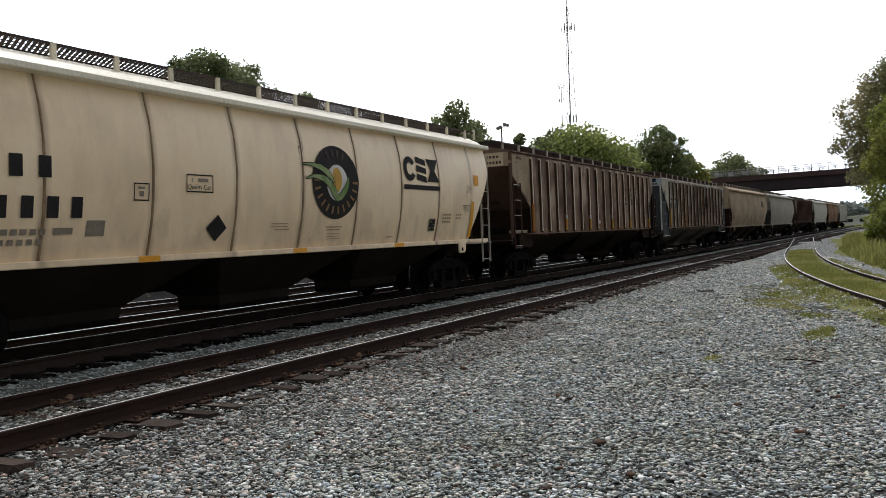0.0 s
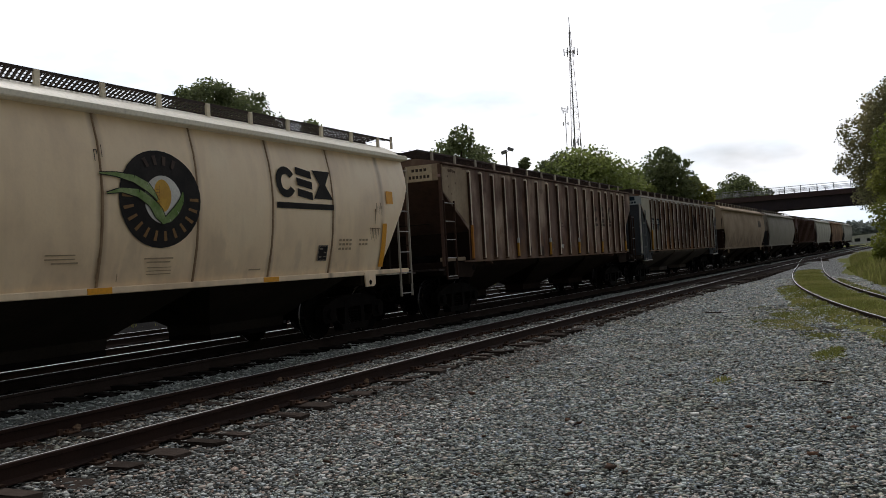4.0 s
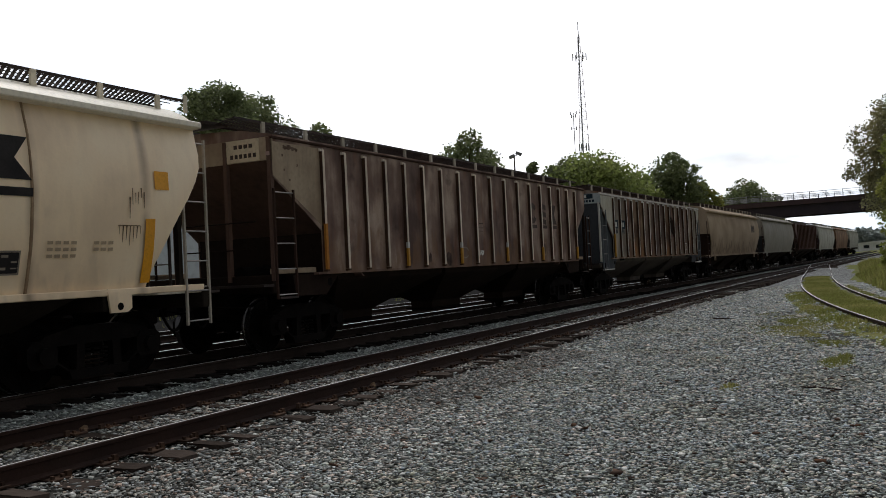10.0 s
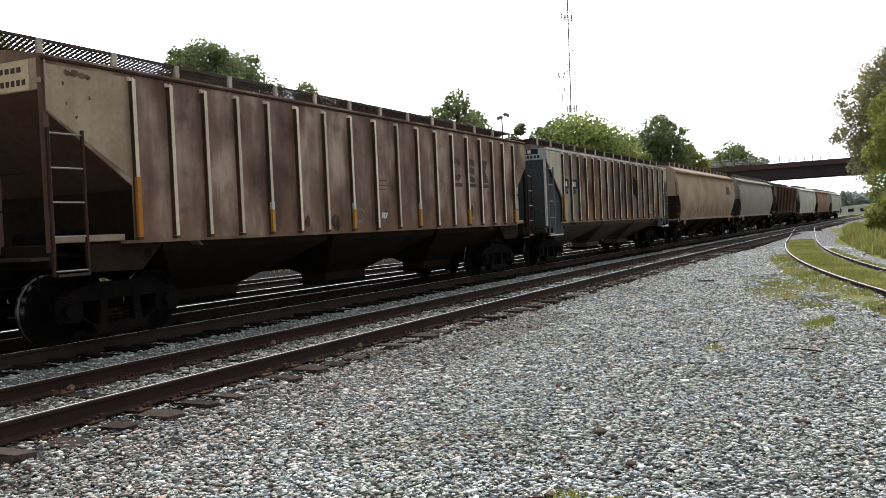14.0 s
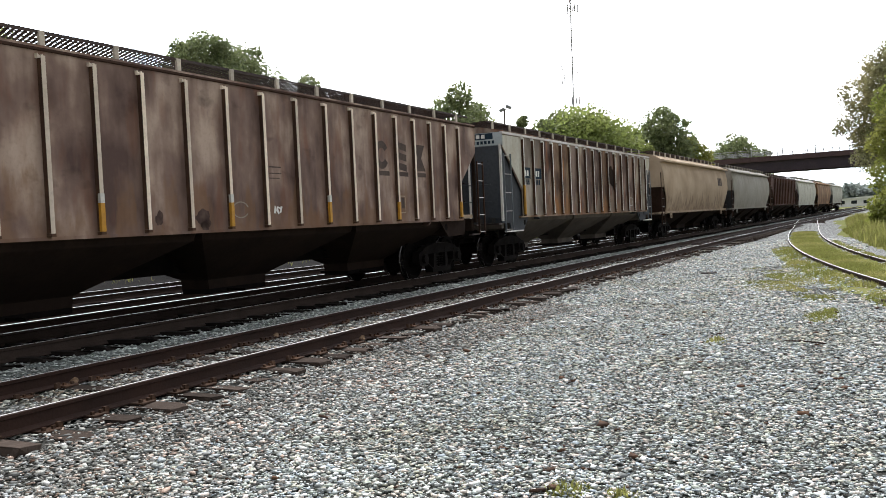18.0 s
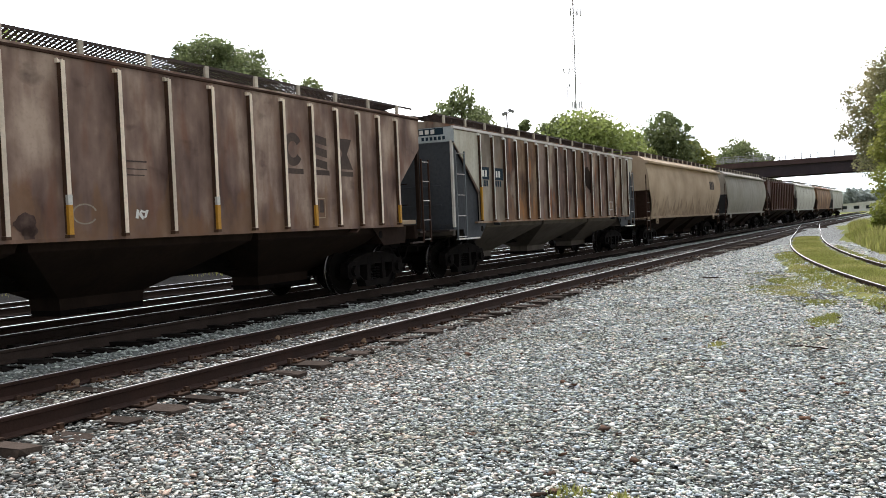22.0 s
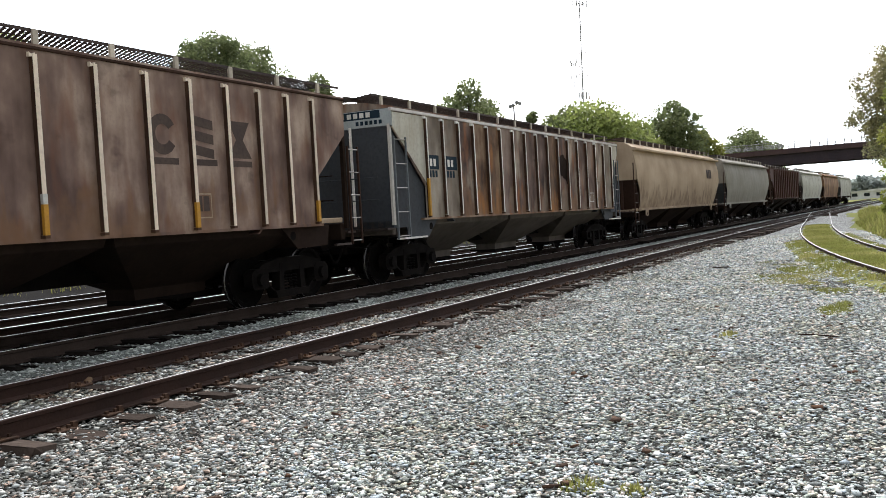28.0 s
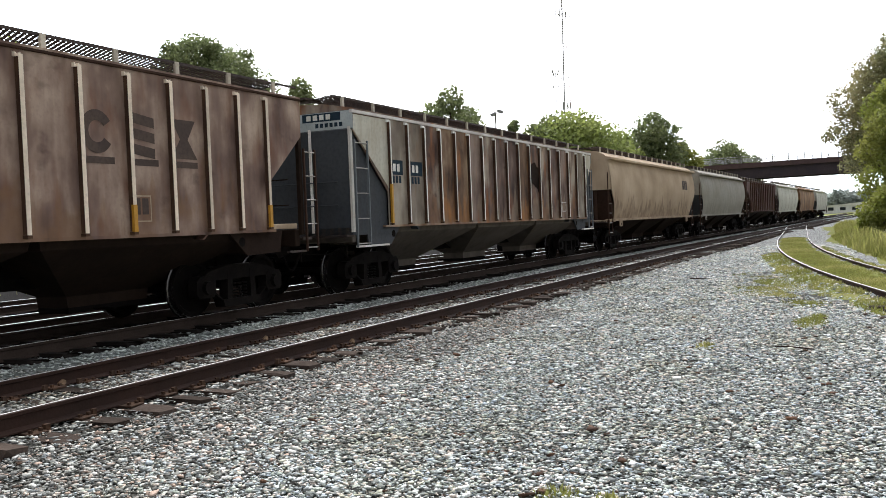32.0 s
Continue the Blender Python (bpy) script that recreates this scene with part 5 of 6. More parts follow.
def beige_markings(root):
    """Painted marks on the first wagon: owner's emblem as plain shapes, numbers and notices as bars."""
    b = bulge
    marks(root, "emblem_ring", ring(1.03, 2.40, 0.77, 0.67, 0.36), "mark", b, "dark round emblem with a corn cob")
    marks(root, "emblem_field", ring(1.055, 2.393, 0.35, 0.33, 0.0), "mark_white", b, "white field of the emblem", 0.016)
    marks(root, "emblem_cob", ring(1.04, 2.445, 0.165, 0.225, 0.0, n=20), "mark_yellow", b, "yellow corn cob of the emblem", 0.0185)
    kernels = [rect(0.915, 0.98, 2.30 + 0.045 * k, 2.308 + 0.045 * k) for k in range(6)] + [rect(0.978, 0.985, 2.29, 2.58)]
    marks(root, "emblem_kernels", kernels, "mark_ochre", b, "rows of kernels on the cob", 0.0205)
    blades = (((-0.05, 2.69, 0.005), (0.22, 2.69, 0.024), (0.53, 2.65, 0.049), (0.75, 2.56, 0.059), (0.87, 2.46, 0.034), (0.94, 2.38, 0.010)),
              ((0.05, 2.44, 0.005), (0.31, 2.49, 0.029), (0.60, 2.46, 0.054), (0.80, 2.36, 0.059), (0.97, 2.23, 0.063), (1.09, 2.09, 0.024)),
              ((0.71, 2.47, 0.010), (0.81, 2.34, 0.039), (0.94, 2.19, 0.059), (1.06, 2.07, 0.020)),
              ((1.43, 2.51, 0.010), (1.40, 2.38, 0.044), (1.30, 2.25, 0.063), (1.16, 2.14, 0.059), (1.02, 2.07, 0.020)))
    for line in blades:
        for name, more, paint, lift in (("emblem_leaf_edge", 0.014, "mark", 0.0225), ("emblem_leaf", 0.0, "mark_green", 0.0245)):
            quads = []
            for (ya, za, wa), (yb, zb, wb) in zip(line, line[1:]):
                d = math.hypot(yb - ya, zb - za)
                ny, nz = -(zb - za) / d, (yb - ya) / d
                wa, wb = wa + more, wb + more
                quads.append([(ya - ny * wa, za - nz * wa), (yb - ny * wb, zb - nz * wb), (yb + ny * wb, zb + nz * wb), (ya + ny * wa, za + nz * wa)])
            marks(root, name, quads, paint, b, "green husk leaf of the emblem" if not more else "dark outline of a husk leaf", lift)
    bars = []
    for k in range(12):
        a = 178 + k * 16.5
        ca, sa, c2, s2 = math.cos(radians(a - 2.3)), math.sin(radians(a - 2.3)), math.cos(radians(a + 2.3)), math.sin(radians(a + 2.3))
        bars.append([(1.03 + 0.54 * ca, 2.41 + 0.45 * sa), (1.03 + 0.72 * ca, 2.41 + 0.59 * sa), (1.03 + 0.72 * c2, 2.41 + 0.59 * s2), (1.03 + 0.54 * c2, 2.41 + 0.45 * s2)])
    for k in range(4):
        a = 66 + k * 16
        ca, sa, c2, s2 = math.cos(radians(a - 2.8)), math.sin(radians(a - 2.8)), math.cos(radians(a + 2.8)), math.sin(radians(a + 2.8))
        bars.append([(1.03 + 0.55 * ca, 2.41 + 0.46 * sa), (1.03 + 0.72 * ca, 2.41 + 0.59 * sa), (1.03 + 0.72 * c2, 2.41 + 0.59 * s2), (1.03 + 0.55 * c2, 2.41 + 0.46 * s2)])
    for k, q in enumerate(bars):
        marks(root, "emblem_bar", [q], "mark_ochre" if k < 12 else "mark_faded", b, "", 0.018)
    # owner's mark as plain shapes
    y0, z0, z1 = 3.64, 2.55, 3.05
    marks(root, "owner_mark", ring(y0 + 0.27, (z0 + z1) / 2, 0.27, 0.26, 0.5, 32, 328), "mark", b, "dark owner's mark")
    marks(root, "owner_mark", [[(y0 + 0.58, z0 + 0.03 + k * 0.185), (y0 + 1.02, z0 - 0.03 + k * 0.185), (y0 + 1.02, z0 + 0.10 + k * 0.185), (y0 + 0.58, z0 + 0.16 + k * 0.185)] for k in range(3)], "mark", b, "dark owner's mark")
    marks(root, "owner_mark", [[(y0 + 1.05, z0), (y0 + 1.65, z0), (y0 + 1.43, z0 + 0.25), (y0 + 1.25, z0 + 0.25)], [(y0 + 1.25, z0 + 0.25), (y0 + 1.43, z0 + 0.25), (y0 + 1.63, z1), (y0 + 1.07, z1)]], "mark", b, "dark owner's mark")
    marks(root, "owner_bar", [rect(3.62, 5.3, 2.36, 2.46)], "mark", b, "dark bar below the owner's mark")
    # numbers as bars
    for i in range(6):
        y = -4.82 - i * 0.36
        marks(root, "number_bar", [rect(y - 0.085, y + 0.085, 1.75, 2.01)], "mark", b)
    for i in range(5):
        y = -5.30 - i * 0.40
        marks(root, "number_bar", [rect(y - 0.09, y + 0.09, 2.23, 2.49)], "mark", b)
    marks(root, "small_print", [rect(-6.0 + i * 0.13, -5.91 + i * 0.13, 1.55, 1.62) for i in range(6)] + [rect(-5.9 + i * 0.13, -5.82 + i * 0.13, 1.43, 1.50) for i in range(5)], "mark_grey", b)
    marks(root, "patch", [rect(-5.15, -4.86, 1.55, 1.63)], "mark_grey", b)
    marks(root, "patch", [rect(-4.65, -4.35, 1.52, 1.72)], "mark_grey", b, "dusty repainted patch", 0.006)
    marks(root, "notice", frame_lines(-2.90, -2.33, 2.12, 2.38), "mark", b, "outlined notice")
    marks(root, "notice_bars", [rect(-2.66, -2.44, 2.275, 2.325)], "mark_grey", b)
    lettering(root, "a", 0.10, -2.80, 2.275, b, "mark")
    lettering(root, "Quality Car", 0.105, -2.88, 2.165, b, "mark")
    marks(root, "notice", frame_lines(-3.90, -3.62, 1.98, 2.22), "mark", b, "outlined notice")
    marks(root, "notice_bars", [rect(-3.83, -3.70, 2.14, 2.17), rect(-3.80, -3.72, 2.04, 2.11)], "mark_grey", b)
    marks(root, "placard", [[(-2.20, 1.40), (-1.97, 1.6), (-2.20, 1.80), (-2.43, 1.6)]], "mark", b, "dark diamond placard", 0.02)
    for y in (-3.55, 0.0, 3.55):
        part("reflector", Geo().box(1.448, 1.456, y - 0.2, y + 0.2, 1.155, 1.235), "reflector", root, "orange reflector on the sill")
    marks(root, "reflector", [rect(7.22, 7.48, 2.55, 2.80)], "reflector", b, "orange reflector patch")
    marks(root, "reflector", [[(7.05, 1.30), (7.22, 1.30), (7.22, 2.15), (7.05, 2.15)]], "reflector", b, "orange reflector strip on the end")
    marks(root, "data_panel", frame_lines(4.86, 5.16, 1.46, 1.74), "mark_grey", b)
    marks(root, "data_panel", [rect(4.88, 5.14, 1.48, 1.72)], "mark", b, "dark data panel", 0.016)
    marks(root, "notice_bars", [rect(4.91, 5.0, 1.66, 1.69), rect(5.04, 5.12, 1.60, 1.62), rect(5.04, 5.12, 1.53, 1.545), rect(4.91, 4.98, 1.52, 1.55)], "mark_grey", b, "", 0.019)
    marks(root, "small_print", [rect(5.51 + i * 0.115, 5.59 + i * 0.115, 1.65 + 0.08 * j, 1.69 + 0.08 * j) for i in range(9) for j in range(3) if i not in (4, 5) and (j > 0 or i < 4)], "mark_faint", b)
    marks(root, "small_print", [rect(0.75, 1.3, 1.58, 1.60), rect(0.8, 1.25, 1.53, 1.55), rect(-0.75, -0.35, 1.55, 1.57), rect(3.0, 3.3, 1.36, 1.38)] + [rect(0.82, 1.28, 1.37 + 0.045 * k, 1.382 + 0.045 * k) for k in range(3)] + [rect(-0.85, -0.4, 1.60 + 0.05 * k, 1.615 + 0.05 * k) for k in range(2)], "mark_faint", b)
    rnd = random.Random(23)
    drips = [(6.77 + i * 0.05, 2.56 - rnd.uniform(0, 0.14), rnd.uniform(0.12, 0.30), rnd.uniform(0.010, 0.022)) for i in range(6)] + [(6.60 + i * 0.06, 2.055, rnd.uniform(0.03, 0.27), rnd.uniform(0.010, 0.026)) for i in range(7)]
    marks(root, "scrape", [[(y - w * 0.6, z), (y - w * 0.2, z - long), (y + w * 0.2, z - long), (y + w * 0.6, z)][::-1] for y, z, long, w in drips] + [rect(6.57, 6.95, 2.048, 2.060)], "rust_drip", b, "rusty drips near the end")
    marks(root, "scrape", [rect(-0.095, -0.082, 2.84, 2.98), rect(-0.095, -0.04, 2.975, 2.99), rect(-0.052, -0.04, 2.93, 2.99), rect(0.03, 0.04, 2.90, 3.06)], "mark", b)
    marks(root, "scrape", [rect(-0.05, -0.035, 1.35, 1.62), rect(0.30, 0.31, 1.30, 1.40)], "seam", b)


def brown_markings(root):
    f = flat_side

    def put(wagon, name, quads, *rest):
        return marks(wagon, name, [[(y - 0.15, z) for y, z in q] for q in quads], *rest)

    for i, y in enumerate((3.32, 4.12, 4.92)):
        shape = ring(y + 0.28, 2.67, 0.27, 0.28, 0.5, 32, 328) if i == 0 else [[(y + 0.06, 2.42 + k * 0.21), (y + 0.50, 2.36 + k * 0.21), (y + 0.50, 2.50 + k * 0.21), (y + 0.06, 2.56 + k * 0.21)] for k in range(3)] if i == 1 else [[(y + 0.02, 2.39), (y + 0.56, 2.39), (y + 0.37, 2.67), (y + 0.21, 2.67)], [(y + 0.21, 2.67), (y + 0.37, 2.67), (y + 0.54, 2.95), (y + 0.04, 2.95)]]
        put(root, "owner_mark", shape, "mark_faded", f, "faded dark owner's mark", 0.006)
        put(root, "owner_bar", [rect(y + 0.02, y + 0.56, 2.26, 2.35)], "mark_faded", f, "faded bar", 0.006)
    put(root, "data_panel", [rect(4.2, 4.3, 1.6, 1.82), rect(4.33, 4.45, 1.6, 1.82)], "mark_faded", f, "faded data panel", 0.006)
    put(root, "data_panel", frame_lines(4.16, 4.5, 1.5, 1.86), "brown_light", f, "", 0.008)
    put(root, "chalk_ring", ring(-0.83, 1.62, 0.2, 0.13, 0.86, 20, 330), "mark_grey", f, "faint chalk ring", 0.006)
    put(root, "chalk_tag", [[(0.00, 1.56), (0.05, 1.55), (0.07, 1.66), (0.03, 1.68)], [(0.06, 1.60), (0.13, 1.53), (0.15, 1.57), (0.09, 1.66)], [(0.15, 1.55), (0.20, 1.57), (0.24, 1.66), (0.19, 1.67)], [(0.09, 1.64), (0.2, 1.62), (0.2, 1.64), (0.1, 1.67)]], "mark_white", f, "small white chalk tag", 0.006)
    rnd = random.Random(5)
    for cy, cz, ry, rz, stain in ((-1.83, 1.50, 0.19, 0.15, "stain_dark"), (-1.80, 1.40, 0.12, 0.10, "stain_dark"), (-2.72, 1.52, 0.09, 0.11, "stain_dark")):
        blot(root, cy, cz, ry, rz, stain, "ragged dark stain", rnd)
    put(root, "small_print", [rect(-0.2, 0.25, 2.30, 2.32), rect(-0.2, 0.25, 2.20, 2.215), rect(-0.2, 0.2, 2.12, 2.135)], "mark_faded", f, "", 0.006)
    for cy, cz, ry, rz in ((-7.68, 3.415, 0.07, 0.04), (-7.57, 3.425, 0.08, 0.05), (-7.46, 3.41, 0.07, 0.035), (-7.37, 3.40, 0.05, 0.03), (-7.76, 3.28, 0.02, 0.035), (-7.72, 3.04, 0.018, 0.03), (-7.58, 2.88, 0.025, 0.02), (-7.36, 3.14, 0.022, 0.03)):
        blot(root, cy, cz, ry, rz, "mark_smudge", "worn smudged lettering", rnd, lambda z: 1.552)
    y = -8.02
    g = Geo().box(0.60, 1.30, y - 0.012, y, 3.20, 3.565)
    part("number_panel", g, "beige_panel", root, "pale number panel on the end")
    for i in range(4):
        part("number_bar", Geo().box(0.78 + i * 0.105, 0.85 + i * 0.105, y - 0.016, y - 0.011, 3.42, 3.485), "mark_faded", root)
    for i in range(6):
        part("number_bar", Geo().box(0.70 + i * 0.095, 0.76 + i * 0.095, y - 0.016, y - 0.011, 3.26, 3.33), "mark_faded", root)
    part("lantern_patch", Geo().box(1.46, 1.53, y - 0.05, y - 0.032, 3.26, 3.32), "tower_red", root, "reddish patch on the end post")


def rusty_markings(root):
    f = flat_side
    for a, b in ((-6.44, -5.95), (-5.60, -5.06)):
        marks(root, "owner_panel", [rect(a, b, 2.37, 2.68)], "sign_blue", f, "dark blue owner panel", 0.006)
        for k in range(2):
            marks(root, "owner_bar", [rect(a + 0.06 + k * 0.17, a + 0.17 + k * 0.17, 2.44, 2.60)], "mark_white", f, "", 0.010)
        for k in range(3):
            marks(root, "number_bar", [rect(a + 0.02 + k * 0.14, a + 0.12 + k * 0.14, 2.20, 2.35)], "sign_blue", f, "", 0.006)
    y = -7.92
    part("number_panel", Geo().box(0.30, 1.56, y - 0.012, y, 3.22, 3.56), "sign_pale", root, "pale blue number panel on the end")
    part("owner_panel", Geo().box(0.42, 1.30, y - 0.016, y - 0.012, 3.39, 3.55), "sign_blue", root, "dark blue owner panel")
    for i in range(4):
        part("owner_bar", Geo().box(0.52 + i * 0.15, 0.62 + i * 0.15, y - 0.02, y - 0.016, 3.42, 3.52), "mark_white", root)
    for i in range(6):
        part("number_bar", Geo().box(0.72 + i * 0.11, 0.79 + i * 0.11, y - 0.016, y - 0.012, 3.27, 3.35), "sign_blue", root)
    rnd = random.Random(17)
    for cy, cz, ry, rz in ((2.12, 2.64, 0.50, 0.40), (2.50, 2.34, 0.26, 0.24)):
        blot(root, cy, cz, ry, rz, "brown_dark", "dark repainted patch", rnd)
    marks(root, "data_panel", frame_lines(4.6, 5.0, 1.55, 1.85), "mark_white", f, "", 0.008)


TRAIN_CARS = []


def build_train():
    first = round_wagon("beige covered hopper wagon with a round corn emblem", 8.37, "beige", "beige_roof", "beige_shaded", "seam", [-5.30 + 1.766 * i for i in range(7)])
    beige_markings(first)
    brown = ribbed_wagon("weathered brown ribbed covered hopper wagon with faded lettering", 8.02, "brown", "rib", "brown_dark", "brown_light", 18, -6.67, 6.98, (0, 4, 7, 10, 13, 17), (2.92, 2.05))
    brown_markings(brown)
    rusty = ribbed_wagon("rust-streaked grey and brown ribbed covered hopper wagon", 7.92, "rust_pale", "rib_grey", "slate", "end_pale", 17, -6.57, 7.02, (0,), (3.2, 2.0))
    rusty_markings(rusty)
    old = round_wagon("faded tan covered hopper wagon with rusty ends", 8.1, "beige_old", "beige_old", "slope_brown", "beige_old", [], 0.3)
    marks(old, "owner_mark", [rect(4.9 + i * 0.42, 5.25 + i * 0.42, 2.55, 3.0) for i in range(3)], "mark_faded", bulge, "faded owner's mark")
    grey = round_wagon("pale grey-green round-sided covered hopper wagon", 7.95, "grey_pale", "grey_pale", "slate", "grey_pale", [], 0.3)
    red = ribbed_wagon("dark reddish brown ribbed covered hopper wagon", 8.3, "brown_red", "brown_red", "brown_dark", "brown_red", 14, -6.6, 6.9, (), (2.92, 2.05))
    white = round_wagon("weathered white round-sided covered hopper wagon", 8.0, "white_old", "white_old", "slate", "grey_pale", [-5.2 + 2.6 * i for i in range(5)], 0.3)
    TRAIN_CARS.extend([(first, 12.82), (brown, 30.72), (rusty, 48.41), (old, 66.90), (grey, 85.05), (red, 102.35), (white, 120.55)])
    ochre = round_wagon("rusty ochre round-sided covered hopper wagon", 8.0, "ochre", "ochre", "brown_dark", "ochre", [], 0.3)
    TRAIN_CARS.append((ochre, 138.75))
    twin = copy_thing(white, pose(0, 0, 0))
    for o in twin.children_recursive:
        if o.name.split(".")[0] == "wheelset":
            WHEELS.append((o, o.matrix_basis.translation.y))
    TRAIN_CARS.append((twin, 157.75))


build_train()


def motions():
    """The train rolls in and slows to a stop; its wheels turn with it."""
    for car, at in TRAIN_CARS:
        rows = []
        for i in range(33):
            y = at + travel(i)
            a, b = (TRAIN + bend(y - 6), y - 6), (TRAIN + bend(y + 6), y + 6)
            rows.append((i, pose((a[0] + b[0]) / 2, y, 0.094, 0, 0, -math.degrees(math.atan2(b[0] - a[0], 12.0)))))
        walk(car, rows)
    for wheel, y in WHEELS:
        walk(wheel, [(i * 0.5, pose(0, y, WHEEL_R, -math.degrees(travel(i * 0.5) / WHEEL_R), 0, 0)) for i in range(65)])

# ---- beyond the train ----
def at_bearing(az, far):
    """A ground point at a bearing from the camera, degrees to the right of the tracks, and a distance."""
    return far * math.sin(radians(az)), far * math.cos(radians(az))


def leaf_cloud(rnd, lumps, count, size):
    """Leaf sprays scattered through overlapping lumps: folded quads turned every way."""
    g_v, g_f = [], []
    weights = [l[3] ** 2 for l in lumps]
    picks = rnd.choices(range(len(lumps)), weights, k=count)
    for i in picks:
        cx, cy, cz, r, squash = lumps[i]
        d = Vector((rnd.gauss(0, 1), rnd.gauss(0, 1), rnd.gauss(0, 1))).normalized()
        k = r * rnd.uniform(0.2, 1.0) ** 0.5 * (1 + 0.18 * noise.noise((cx + d.x * 2.5, cy + d.y * 2.5, cz + d.z * 2.5)))
        p = Vector((cx + d.x * k, cy + d.y * k, cz + d.z * k * squash))
        u = Vector((rnd.gauss(0, 1), rnd.gauss(0, 1), rnd.gauss(0, 0.6))).normalized()
        w = u.cross(Vector((rnd.gauss(0, 1), rnd.gauss(0, 1), rnd.gauss(0, 1)))).normalized()
        s = size * rnd.uniform(0.5, 1.4)
        n = u.cross(w) * s * 0.3
        o = len(g_v)
        g_v += [p - u * s, p + w * s * 0.55 - n, p + u * s * 0.9, p - w * s * 0.5 + n]
        g_f += [(o, o + 1, o + 2), (o, o + 2, o + 3)]
    g = Geo()
    g.v, g.f = [tuple(v) for v in g_v], g_f
    g.m, g.s = [0] * len(g_f), [False] * len(g_f)
    return g


def tree(label, x, y, height, width, leaf, seed, lumps=11, count=4200, size=0.34, low=0.3, z=None, lean=0.0, clump=1.0):
    """A trunk with limbs and a crown of leaf sprays in lumps of uneven size."""
    rnd = random.Random(seed)
    base = ground_z(x, y) - 0.05 if z is None else z
    root = tagged(new("tree"), label, "tree", "trees round the yard")
    root.matrix_basis = pose(x, y, base)
    trunk, top = Geo(), height * 0.62
    pts = [Vector((lean * k * height / 5 + 0.12 * rnd.uniform(-1, 1), 0.12 * rnd.uniform(-1, 1), top * k / 5)) for k in range(6)]
    r0 = 0.022 * height + 0.06
    for k in range(5):
        trunk.rod(pts[k], pts[k + 1], r0 * (1 - 0.15 * k), 8, r0 * (0.85 - 0.15 * k))
    balls = []
    for k in range(lumps):
        a, f = k * 2.4 + rnd.uniform(-0.4, 0.4), (k + 0.5) / lumps
        r = width * rnd.uniform(0.22, 0.34) * (1.05 - 0.25 * f) * clump
        zc = height * low + (height - r * 0.9 - height * low) * f ** 0.8
        spread = (width * 0.5 - r * 0.8) * math.sqrt(max(0.06, 1 - (2 * f - 0.75) ** 2 * 0.6)) * (rnd.uniform(0.75, 1.1) if f < 0.85 else 0.3)
        c = Vector((math.cos(a) * spread + lean * zc, math.sin(a) * spread, zc))
        balls.append((c.x, c.y, c.z, r, rnd.uniform(0.8, 1.0)))
        s = pts[min(5, 2 + k % 4)]
        mid = s.lerp(c, 0.5) + Vector((0, 0, -0.04 * height))
        trunk.rod(s, mid, r0 * 0.32, 5, r0 * 0.22)
        trunk.rod(mid, c, r0 * 0.22, 5, r0 * 0.08)
    for k in range(lumps * 2):
        b = balls[rnd.randrange(len(balls))]
        d = Vector((rnd.gauss(0, 1), rnd.gauss(0, 1), rnd.gauss(0.3, 0.8))).normalized() * b[3]
        balls.append((b[0] + d.x, b[1] + d.y, min(b[2] + d.z * 0.8, height - b[3] * 0.25), b[3] * rnd.uniform(0.22, 0.36), 0.9))
    part("trunk", trunk, "bark", root)
    part("crown", leaf_cloud(rnd, balls, count, size), leaf, root, "uneven leafy crown")
    return root


